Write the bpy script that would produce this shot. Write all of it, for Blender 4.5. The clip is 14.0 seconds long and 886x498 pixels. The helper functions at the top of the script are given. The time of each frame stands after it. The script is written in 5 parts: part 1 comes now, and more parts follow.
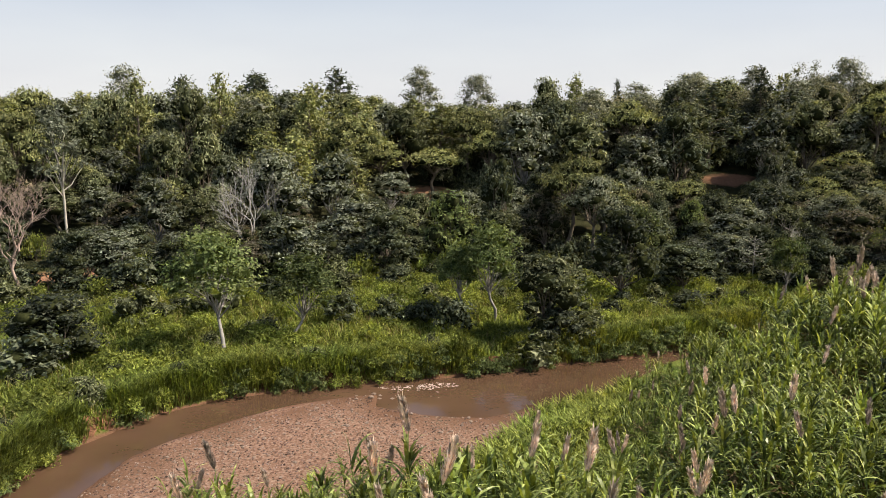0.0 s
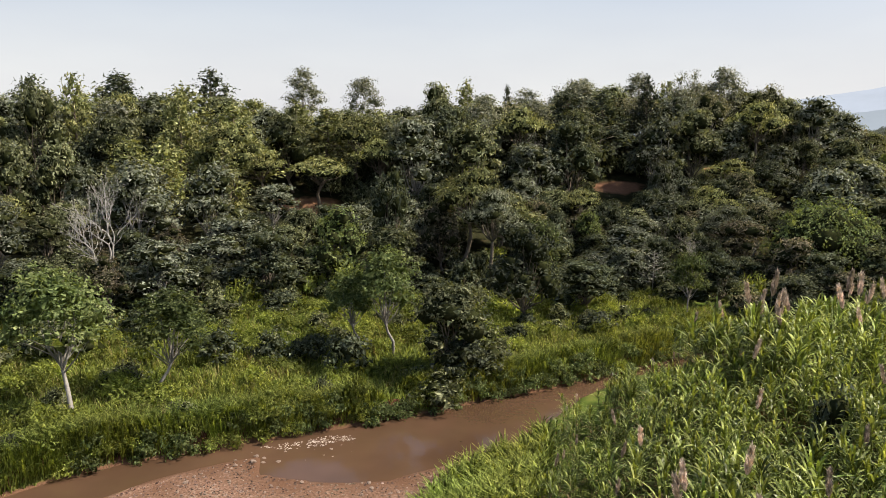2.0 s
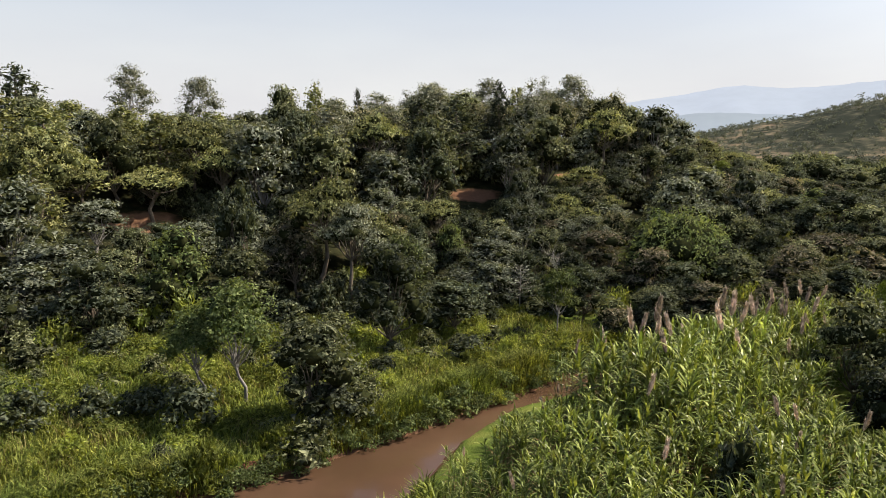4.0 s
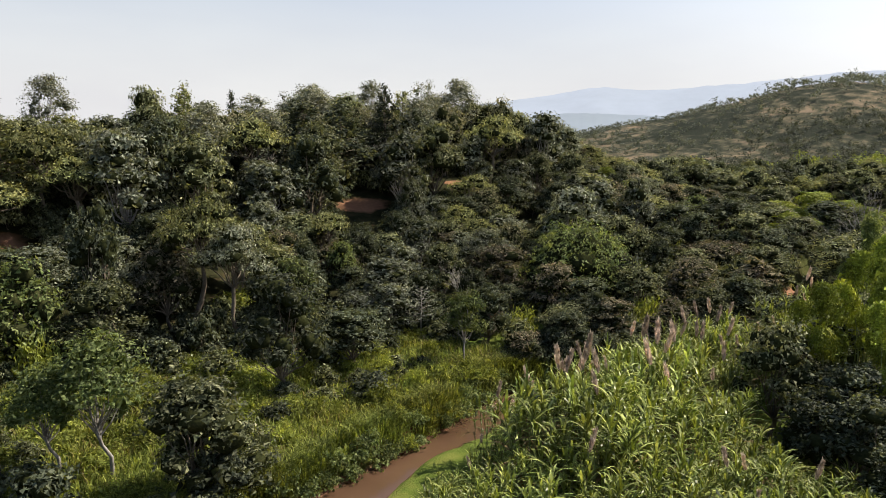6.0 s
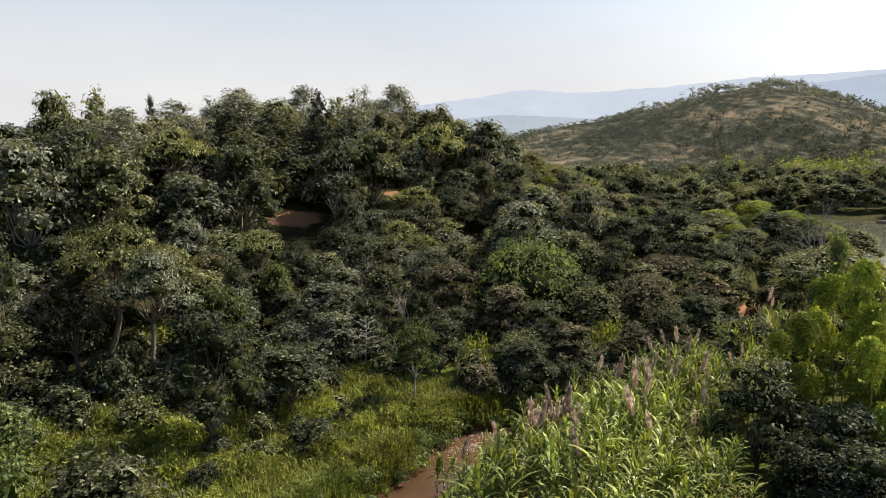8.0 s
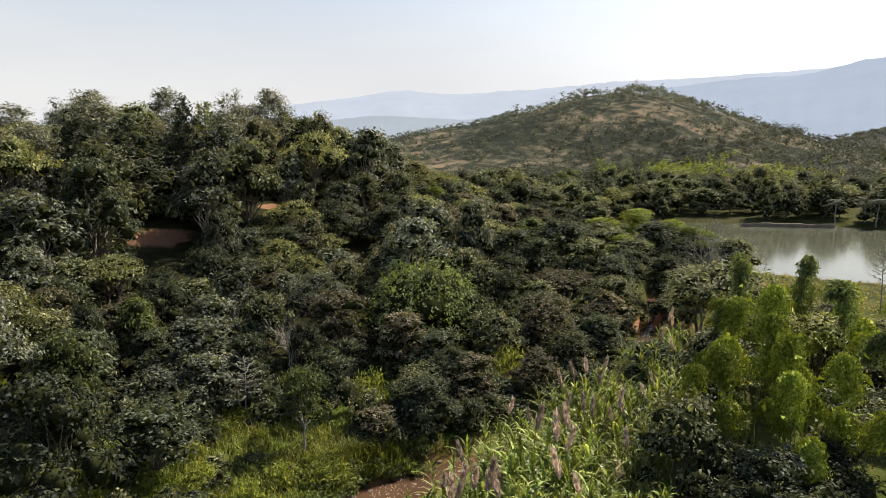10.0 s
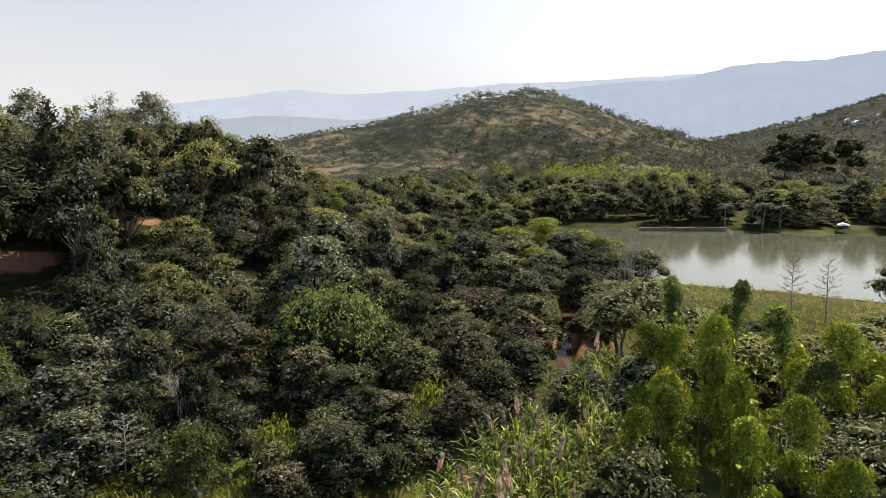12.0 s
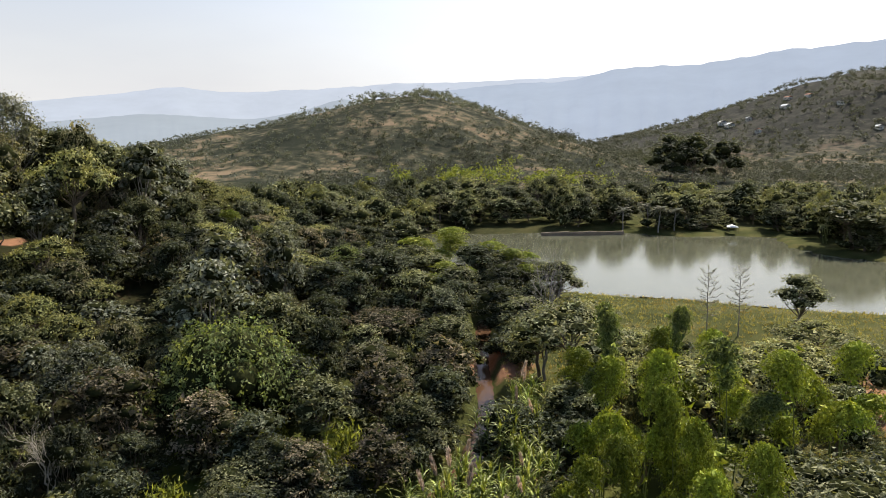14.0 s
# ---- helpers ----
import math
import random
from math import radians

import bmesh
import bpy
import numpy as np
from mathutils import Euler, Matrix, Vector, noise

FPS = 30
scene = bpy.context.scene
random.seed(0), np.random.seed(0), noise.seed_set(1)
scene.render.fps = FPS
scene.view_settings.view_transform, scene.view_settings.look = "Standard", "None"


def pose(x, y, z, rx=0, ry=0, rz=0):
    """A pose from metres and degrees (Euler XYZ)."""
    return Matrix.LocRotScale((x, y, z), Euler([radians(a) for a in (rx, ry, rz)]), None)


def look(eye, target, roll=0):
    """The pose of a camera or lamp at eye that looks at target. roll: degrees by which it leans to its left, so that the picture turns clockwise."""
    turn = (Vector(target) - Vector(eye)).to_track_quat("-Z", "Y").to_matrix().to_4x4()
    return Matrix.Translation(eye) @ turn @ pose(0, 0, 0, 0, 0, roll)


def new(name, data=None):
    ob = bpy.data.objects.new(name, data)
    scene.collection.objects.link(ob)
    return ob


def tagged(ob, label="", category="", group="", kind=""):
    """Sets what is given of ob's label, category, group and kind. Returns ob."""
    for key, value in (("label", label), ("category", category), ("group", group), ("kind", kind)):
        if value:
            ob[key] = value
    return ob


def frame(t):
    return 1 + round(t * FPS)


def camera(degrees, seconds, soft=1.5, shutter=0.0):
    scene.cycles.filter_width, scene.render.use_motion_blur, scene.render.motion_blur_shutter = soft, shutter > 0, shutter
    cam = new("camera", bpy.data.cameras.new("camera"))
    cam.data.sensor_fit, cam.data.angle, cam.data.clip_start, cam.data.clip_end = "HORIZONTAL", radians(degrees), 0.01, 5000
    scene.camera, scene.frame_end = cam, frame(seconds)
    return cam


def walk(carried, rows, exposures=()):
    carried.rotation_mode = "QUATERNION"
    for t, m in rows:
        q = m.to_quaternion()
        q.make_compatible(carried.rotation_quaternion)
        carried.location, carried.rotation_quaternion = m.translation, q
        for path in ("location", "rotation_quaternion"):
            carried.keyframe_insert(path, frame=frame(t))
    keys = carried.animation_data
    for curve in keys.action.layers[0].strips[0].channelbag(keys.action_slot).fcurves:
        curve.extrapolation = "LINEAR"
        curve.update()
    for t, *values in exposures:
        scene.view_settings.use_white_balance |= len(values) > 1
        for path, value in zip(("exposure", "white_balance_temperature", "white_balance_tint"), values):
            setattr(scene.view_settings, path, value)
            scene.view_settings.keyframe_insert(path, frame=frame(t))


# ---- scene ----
cam = camera(63.14, 14.0, soft=0.75)
# seconds, eye, heading, pitch
PATH = [
    (0.0, -0.00, -0.00, 15.61, -2.34, -8.03),
    (0.5, 0.03, 1.45, 15.89, -4.26, -8.01),
    (1.0, 0.05, 2.89, 16.19, -6.32, -8.00),
    (1.5, 0.06, 4.29, 16.49, -8.80, -8.01),
    (2.0, 0.07, 5.64, 16.76, -11.30, -8.01),
    (2.5, 0.09, 7.00, 17.04, -14.25, -8.01),
    (3.0, 0.16, 8.41, 17.31, -17.27, -8.00),
    (3.5, 0.31, 9.81, 17.56, -20.25, -8.00),
    (4.0, 0.48, 11.16, 17.82, -23.44, -8.01),
    (4.2, 0.56, 11.70, 17.92, -24.77, -8.00),
    (6.3, 1.60, 17.50, 19.29, -33.88, -8.10),
    (6.5, 1.80, 18.02, 19.41, -34.19, -8.06),
    (7.0, 2.31, 19.33, 19.70, -35.42, -8.03),
    (7.2, 2.52, 19.85, 19.81, -36.02, -8.02),
    (9.3, 4.99, 24.80, 21.11, -44.70, -8.01),
    (9.5, 5.32, 25.30, 21.24, -45.84, -7.98),
    (10.0, 6.16, 26.53, 21.56, -48.51, -8.01),
    (10.5, 7.02, 27.73, 21.87, -50.61, -8.03),
    (11.0, 7.88, 28.88, 22.16, -52.71, -8.01),
    (11.5, 8.73, 29.94, 22.46, -54.75, -8.01),
    (12.0, 9.61, 30.97, 22.75, -56.87, -7.99),
    (12.5, 10.51, 31.98, 23.05, -59.01, -7.98),
    (13.0, 11.43, 32.97, 23.33, -61.15, -7.97),
    (13.5, 12.38, 33.95, 23.61, -63.23, -7.99),
    (14.0, 13.34, 34.91, 23.86, -65.30, -8.02),
]
walk(cam, [(t, pose(x, y, z, 90 + pitch, 0, yaw)) for t, x, y, z, yaw, pitch in PATH])

# ---- light ----
SUN_HEADING, SUN_HEIGHT = -102.0, 48.0
world = bpy.data.worlds.new("sky")
scene.world = world
world.use_nodes = True
wn = world.node_tree.nodes
sky = wn.new("ShaderNodeTexSky")
sky.sky_type, sky.sun_disc = "NISHITA", False
sky.sun_elevation, sky.sun_rotation = radians(SUN_HEIGHT), radians(-SUN_HEADING)
sky.air_density, sky.dust_density, sky.ozone_density = 1.0, 2.0, 1.0
wn["Background"].inputs[1].default_value = 0.094
wl = world.node_tree.links
# thin bright haze that thickens towards the horizon
way = wn.new("ShaderNodeTexCoord")
parts_of = wn.new("ShaderNodeSeparateXYZ")
wl.new(way.outputs["Generated"], parts_of.inputs[0])
veil = wn.new("ShaderNodeMapRange")
veil.interpolation_type = "SMOOTHSTEP"
wl.new(parts_of.outputs[2], veil.inputs[0])
for k, q in zip((1, 2, 3, 4), (0.0, 0.42, 0.98, 0.0)):
    veil.inputs[k].default_value = q
streak = wn.new("ShaderNodeTexNoise")
streak.inputs["Scale"].default_value, streak.inputs["Detail"].default_value = 2.2, 5.0
squash = wn.new("ShaderNodeMapping")
squash.inputs["Scale"].default_value = (1.0, 1.0, 4.0)
wl.new(way.outputs["Generated"], squash.inputs[0])
wl.new(squash.outputs[0], streak.inputs["Vector"])
cloud = wn.new("ShaderNodeValToRGB")
cloud.color_ramp.elements[0].position, cloud.color_ramp.elements[0].color = 0.35, (5.1, 5.05, 5.2, 1)
cloud.color_ramp.elements[1].position, cloud.color_ramp.elements[1].color = 0.65, (5.6, 5.55, 5.55, 1)
wl.new(streak.outputs["Fac"], cloud.inputs[0])
haze = wn.new("ShaderNodeMix")
haze.data_type = "RGBA"
wl.new(veil.outputs[0], haze.inputs[0])
wl.new(sky.outputs[0], haze.inputs[6])
toward = wn.new("ShaderNodeVectorMath")
toward.operation = "DOT_PRODUCT"
wl.new(way.outputs["Generated"], toward.inputs[0])
ha, he = radians(SUN_HEADING), radians(SUN_HEIGHT)
toward.inputs[1].default_value = (-math.sin(ha) * math.cos(he), math.cos(ha) * math.cos(he), math.sin(he))
glare = wn.new("ShaderNodeMapRange")
glare.interpolation_type = "SMOOTHSTEP"
wl.new(toward.outputs["Value"], glare.inputs[0])
for k, q in zip((1, 2, 3, 4), (0.42, 1.0, 1.0, 1.9)):
    glare.inputs[k].default_value = q
bright = wn.new("ShaderNodeVectorMath")
bright.operation = "SCALE"
wl.new(cloud.outputs[0], bright.inputs[0])
wl.new(glare.outputs[0], bright.inputs["Scale"])
wl.new(bright.outputs[0], haze.inputs[7])
wl.new(haze.outputs[2], wn["Background"].inputs[0])
sun_data = bpy.data.lights.new("sun", "SUN")
sun_data.energy, sun_data.angle, sun_data.color = 5.0, radians(0.6), (1.0, 0.9, 0.74)
sun = new("sun", sun_data)
a, e = radians(SUN_HEADING), radians(SUN_HEIGHT)
to_sun = Vector((-math.sin(a) * math.cos(e), math.cos(a) * math.cos(e), math.sin(e)))
sun.matrix_world = look((60, 40, 120), Vector((60, 40, 120)) - to_sun)
scene.view_settings.exposure = 0.76

# ---- materials ----
def material(name):
    m = bpy.data.materials.new(name)
    m.use_nodes = True
    return m, m.node_tree.nodes, m.node_tree.links, m.node_tree.nodes["Principled BSDF"]


def node(nodes, kind, **values):
    n = nodes.new(kind)
    for key, value in values.items():
        n.inputs[key].default_value = value
    return n


def ramp_node(nodes, stops):
    n = nodes.new("ShaderNodeValToRGB")
    els = n.color_ramp.elements
    while len(els) < len(stops):
        els.new(0.5)
    for el, (p, c) in zip(els, stops):
        el.position, el.color = p, (*c, 1)
    return n


def mix_colour(nodes, links, fac, c1, c2, blend="MIX"):
    n = nodes.new("ShaderNodeMix")
    n.data_type, n.blend_type = "RGBA", blend
    for sock, v in ((n.inputs[0], fac), (n.inputs[6], c1), (n.inputs[7], c2)):
        if isinstance(v, (int, float)):
            sock.default_value = v
        elif isinstance(v, tuple):
            sock.default_value = (*v, 1)
        else:
            links.new(v, sock)
    return n.outputs[2]


def foliage(name, dark, mid, light, gloss=0.58, through_light=0.28, patch=0.35, shine=0.1, glow=(1.45, 1.35, 0.6), leaflet=7.0):
    """Leaves: each leaf its own shade, each tree its own tone, patches of younger growth."""
    m, n, l, p = material(name)
    geo, info = n.new("ShaderNodeNewGeometry"), n.new("ShaderNodeObjectInfo")
    low, high = (tuple(b + (a - b) * 0.85 for a, b in zip(q, mid)) for q in (dark, light))
    r = ramp_node(n, [(0.0, low), (0.5, mid), (1.0, high)])
    l.new(geo.outputs["Random Per Island"], r.inputs[0])
    tex = node(n, "ShaderNodeTexNoise", Scale=patch, Detail=2.0)
    co = n.new("ShaderNodeTexCoord")
    l.new(co.outputs["Object"], tex.inputs["Vector"])
    hue = n.new("ShaderNodeHueSaturation")
    tone = n.new("ShaderNodeMapRange")
    l.new(info.outputs["Random"], tone.inputs[0])
    tone.inputs[3].default_value, tone.inputs[4].default_value = 0.62, 1.42
    l.new(tone.outputs[0], hue.inputs["Value"])
    tint = n.new("ShaderNodeMapRange")
    l.new(tex.outputs["Fac"], tint.inputs[0])
    tint.inputs[1].default_value, tint.inputs[2].default_value = 0.3, 0.7
    tint.inputs[3].default_value, tint.inputs[4].default_value = 0.475, 0.515
    l.new(tint.outputs[0], hue.inputs["Hue"])
    l.new(r.outputs[0], hue.inputs["Color"])
    cells = node(n, "ShaderNodeTexVoronoi", Scale=leaflet)
    l.new(co.outputs["Object"], cells.inputs["Vector"])
    tilt = n.new("ShaderNodeVectorMath")
    tilt.operation = "MULTIPLY_ADD"
    l.new(cells.outputs["Color"], tilt.inputs[0])
    tilt.inputs[1].default_value, tilt.inputs[2].default_value = (1.3, 1.3, 1.3), (-0.65, -0.65, -0.65)
    bent = n.new("ShaderNodeVectorMath")
    l.new(geo.outputs["Normal"], bent.inputs[0])
    l.new(tilt.outputs[0], bent.inputs[1])
    flat = n.new("ShaderNodeVectorMath")
    flat.operation = "NORMALIZE"
    l.new(bent.outputs[0], flat.inputs[0])
    l.new(flat.outputs[0], p.inputs["Normal"])
    shade = n.new("ShaderNodeSeparateColor")
    l.new(cells.outputs["Color"], shade.inputs[0])
    tone2 = n.new("ShaderNodeMapRange")
    l.new(shade.outputs[1], tone2.inputs[0])
    tone2.inputs[3].default_value, tone2.inputs[4].default_value = 0.6, 1.35
    leafy = n.new("ShaderNodeVectorMath")
    leafy.operation = "SCALE"
    l.new(hue.outputs[0], leafy.inputs[0])
    l.new(tone2.outputs[0], leafy.inputs["Scale"])
    l.new(leafy.outputs[0], p.inputs["Base Color"])
    p.inputs["Roughness"].default_value = gloss
    p.inputs["Specular IOR Level"].default_value = shine
    tr = n.new("ShaderNodeBsdfTranslucent")
    warm = mix_colour(n, l, 1.0, leafy.outputs[0], glow, "MULTIPLY")
    l.new(warm, tr.inputs["Color"])
    mx = n.new("ShaderNodeMixShader")
    mx.inputs[0].default_value = through_light
    l.new(p.outputs[0], mx.inputs[1])
    l.new(tr.outputs[0], mx.inputs[2])
    l.new(mx.outputs[0], n["Material Output"].inputs[0])
    return m


def noisy(name, stops, scale=1.0, detail=6.0, rough=0.9, bump=0.3, fine=8.0, coords="Object"):
    m, n, l, p = material(name)
    co = n.new("ShaderNodeTexCoord")
    t1, t2 = node(n, "ShaderNodeTexNoise", Scale=scale, Detail=detail), node(n, "ShaderNodeTexNoise", Scale=scale * fine, Detail=4.0)
    r = ramp_node(n, stops)
    for t in (t1, t2):
        l.new(co.outputs[coords], t.inputs["Vector"])
    both = n.new("ShaderNodeMix")
    both.inputs[0].default_value = 0.4
    l.new(t1.outputs["Fac"], both.inputs[2])
    l.new(t2.outputs["Fac"], both.inputs[3])
    l.new(both.outputs[0], r.inputs[0])
    l.new(r.outputs[0], p.inputs["Base Color"])
    p.inputs["Roughness"].default_value = rough
    b = n.new("ShaderNodeBump")
    b.inputs["Strength"].default_value = bump
    l.new(t2.outputs["Fac"], b.inputs["Height"])
    l.new(b.outputs[0], p.inputs["Normal"])
    return m


# crown cores: near-black colour stands in for shade inside the foliage
CORE_SHADE = noisy("inner_twigs", [(0.3, (0.012, 0.014, 0.006)), (0.55, (0.03, 0.034, 0.014)), (0.75, (0.06, 0.058, 0.026))], 1.6, rough=1.0, bump=1.0, fine=4.0)
CORE_SHADE.node_tree.nodes["Principled BSDF"].inputs["Specular IOR Level"].default_value = 0.0
BARK = noisy("bark", [(0.3, (0.06, 0.045, 0.03)), (0.7, (0.2, 0.16, 0.12))], 2.0)
PALE_BARK = noisy("pale_bark", [(0.3, (0.25, 0.22, 0.18)), (0.7, (0.5, 0.46, 0.4))], 1.5)
ASH_BARK = noisy("ash_bark", [(0.3, (0.24, 0.225, 0.205)), (0.7, (0.46, 0.43, 0.4))], 2.0)
GREY_BARK = noisy("grey_bark", [(0.3, (0.14, 0.125, 0.11)), (0.7, (0.31, 0.285, 0.26))], 2.0)
PINK_BARK = noisy("pinkish_twigs", [(0.3, (0.22, 0.15, 0.12)), (0.7, (0.45, 0.34, 0.29))], 2.0)
CULM = noisy("culm", [(0.3, (0.09, 0.12, 0.03)), (0.7, (0.2, 0.22, 0.06))], 3.0, rough=0.5)
LEAF_DARK = foliage("leaf_dark", (0.021, 0.027, 0.019), (0.061, 0.075, 0.049), (0.160, 0.174, 0.114))
LEAF_MID = foliage("leaf_mid", (0.041, 0.049, 0.026), (0.121, 0.136, 0.075), (0.298, 0.311, 0.183))
LEAF_PALE = foliage("leaf_pale", (0.044, 0.051, 0.034), (0.116, 0.129, 0.094), (0.267, 0.286, 0.228), gloss=0.5, shine=0.12)
LEAF_YELLOW = foliage("leaf_yellow", (0.064, 0.073, 0.034), (0.177, 0.195, 0.082), (0.399, 0.404, 0.189))
LEAF_BRIGHT = foliage("leaf_bright", (0.038, 0.057, 0.020), (0.107, 0.143, 0.053), (0.247, 0.294, 0.130), through_light=0.4)
LEAF_BROWN = foliage("leaf_brown", (0.045, 0.043, 0.028), (0.125, 0.116, 0.077), (0.288, 0.244, 0.173))
LEAF_OLIVE = foliage("leaf_olive", (0.056, 0.059, 0.032), (0.144, 0.144, 0.086), (0.311, 0.298, 0.194))
LEAF_GUM = foliage("leaf_gum", (0.047, 0.054, 0.041), (0.137, 0.145, 0.110), (0.346, 0.355, 0.296))
# greyer, bluer leaves: distance haze is put into the leaf colour
LEAF_HAZED = foliage("leaf_dusty", (0.056, 0.066, 0.059), (0.096, 0.108, 0.100), (0.146, 0.158, 0.154), leaflet=2.0)
LEAF_BAMBOO = foliage("leaf_bamboo", (0.104, 0.138, 0.018), (0.209, 0.259, 0.033), (0.314, 0.364, 0.060), through_light=0.16)
LEAF_CANE = foliage("leaf_cane", (0.052, 0.073, 0.014), (0.150, 0.198, 0.045), (0.368, 0.430, 0.146), gloss=0.38, through_light=0.3, shine=0.24)
CANE_DRY = foliage("cane_dry", (0.101, 0.076, 0.034), (0.168, 0.126, 0.059), (0.252, 0.202, 0.109))
PLUME = foliage("plume", (0.44, 0.35, 0.28), (0.56, 0.455, 0.37), (0.68, 0.58, 0.48), through_light=0.4, gloss=0.9, glow=(1.0, 0.97, 0.92), shine=0.05)
GRASS = foliage("grass_blade", (0.064, 0.082, 0.018), (0.167, 0.211, 0.049), (0.362, 0.414, 0.116), through_light=0.45, patch=0.15)
GRASS_DRY = foliage("grass_dry", (0.168, 0.151, 0.050), (0.252, 0.227, 0.084), (0.353, 0.311, 0.143), patch=0.15)

# ---- the lie of the land ----
def smooth(a0, a1, v):
    k = np.clip((v - a0) / (a1 - a0), 0, 1)
    return k * k * (3 - 2 * k)


def distance_to(poly, x, y):
    """Distance to a closed outline, minus inside it."""
    p = np.array(poly)
    q = np.roll(p, -1, 0)
    best = np.full(np.shape(x), 1e9)
    inside = np.zeros(np.shape(x), bool)
    for (ax, ay), (bx, by) in zip(p, q):
        dx, dy = bx - ax, by - ay
        k = np.clip(((x - ax) * dx + (y - ay) * dy) / (dx * dx + dy * dy), 0, 1)
        best = np.minimum(best, np.hypot(x - ax - k * dx, y - ay - k * dy))
        if ay != by:
            inside ^= ((ay > y) != (by > y)) & (x < (bx - ax) * (y - ay) / (by - ay) + ax)
    return np.where(inside, -best, best)


NORTH_BANK = [(-19.5, 22), (-18.9, 32), (-18.2, 36.2), (-16.7, 38.8), (-14.9, 41.7), (-12.4, 43.6), (-9.8, 44.8), (-4.9, 46), (0.6, 47.2),
              (6, 48.7), (11, 50.2), (16.5, 51.8), (22.4, 54), (27.2, 55.7), (31.4, 58.2), (35, 59.4), (40, 58.0), (48, 55.6), (58, 54.4), (66, 56.0), (76, 60.6), (90, 66)]
SOUTH_BANK = [(90.5, 64), (76.5, 59.0), (66.5, 54.4), (58, 52.6), (48, 53.4), (39.5, 55), (33.9, 55), (29.2, 53.4), (25.5, 52.2), (21.7, 51), (16.6, 47.7), (13.8, 44.5),
              (9.6, 41.9), (6.9, 41.1), (4.1, 40), (0.9, 40.4), (-2.4, 42.1), (-2.5, 44.3), (-4.7, 43.7), (-7.4, 42.6), (-10, 40.6), (-12.5, 38.1), (-14.3, 35.6), (-15.2, 31.4), (-15.5, 22)]
RIVER = NORTH_BANK + SOUTH_BANK
BAR = [(-15.5, 22), (-15.2, 31.4), (-14.3, 35.6), (-10, 40.6), (-4.7, 43.7), (-2.5, 44.3), (-2.4, 42.1), (0.9, 40.4), (4.1, 40), (6.9, 41.1), (9.6, 41.9), (12.5, 42.6),
       (10, 38.5), (4, 33.5), (-2, 28), (-7, 23.5), (-10, 20)]
LAKE = [(109, 71), (105, 57), (107, 45), (106.5, 35), (107, 22), (112, 0), (135, -14), (152, 5), (153, 17), (156, 24), (166, 31.5), (181, 34), (181, 43),
        (175, 53), (177, 66), (170, 82), (160, 96), (149, 104), (135, 96), (122, 84)]
LAKE_LEVEL = 4.8


def forest_edge(x):
    return np.interp(x, [-60, -36, -20, -8, 6, 20, 34, 37, 46, 58, 76, 90, 110, 140], [66, 66, 66, 70, 73, 71, 70, 62.5, 60, 58.5, 64, 74, 84, 108])


def hill_foot(x):
    return np.interp(x, [-60, -36, -20, -8, 6, 20, 34, 46, 58, 76, 90, 110, 140], [66, 66, 66, 70, 73, 71, 72, 75, 74, 74, 78, 86, 108])


def river_level(x):
    return 3.9 * smooth(36, 92, x)


def ripple(x, y, s, seed):
    return (np.sin(x / s + seed) * np.cos(y / (s * 1.13) - seed * 1.7) + 0.6 * np.sin((x + y * 0.7) / (s * 0.47) + seed * 3.1) + 0.35 * np.cos((y - x * 0.6) / (s * 0.23) + seed)) / 1.95


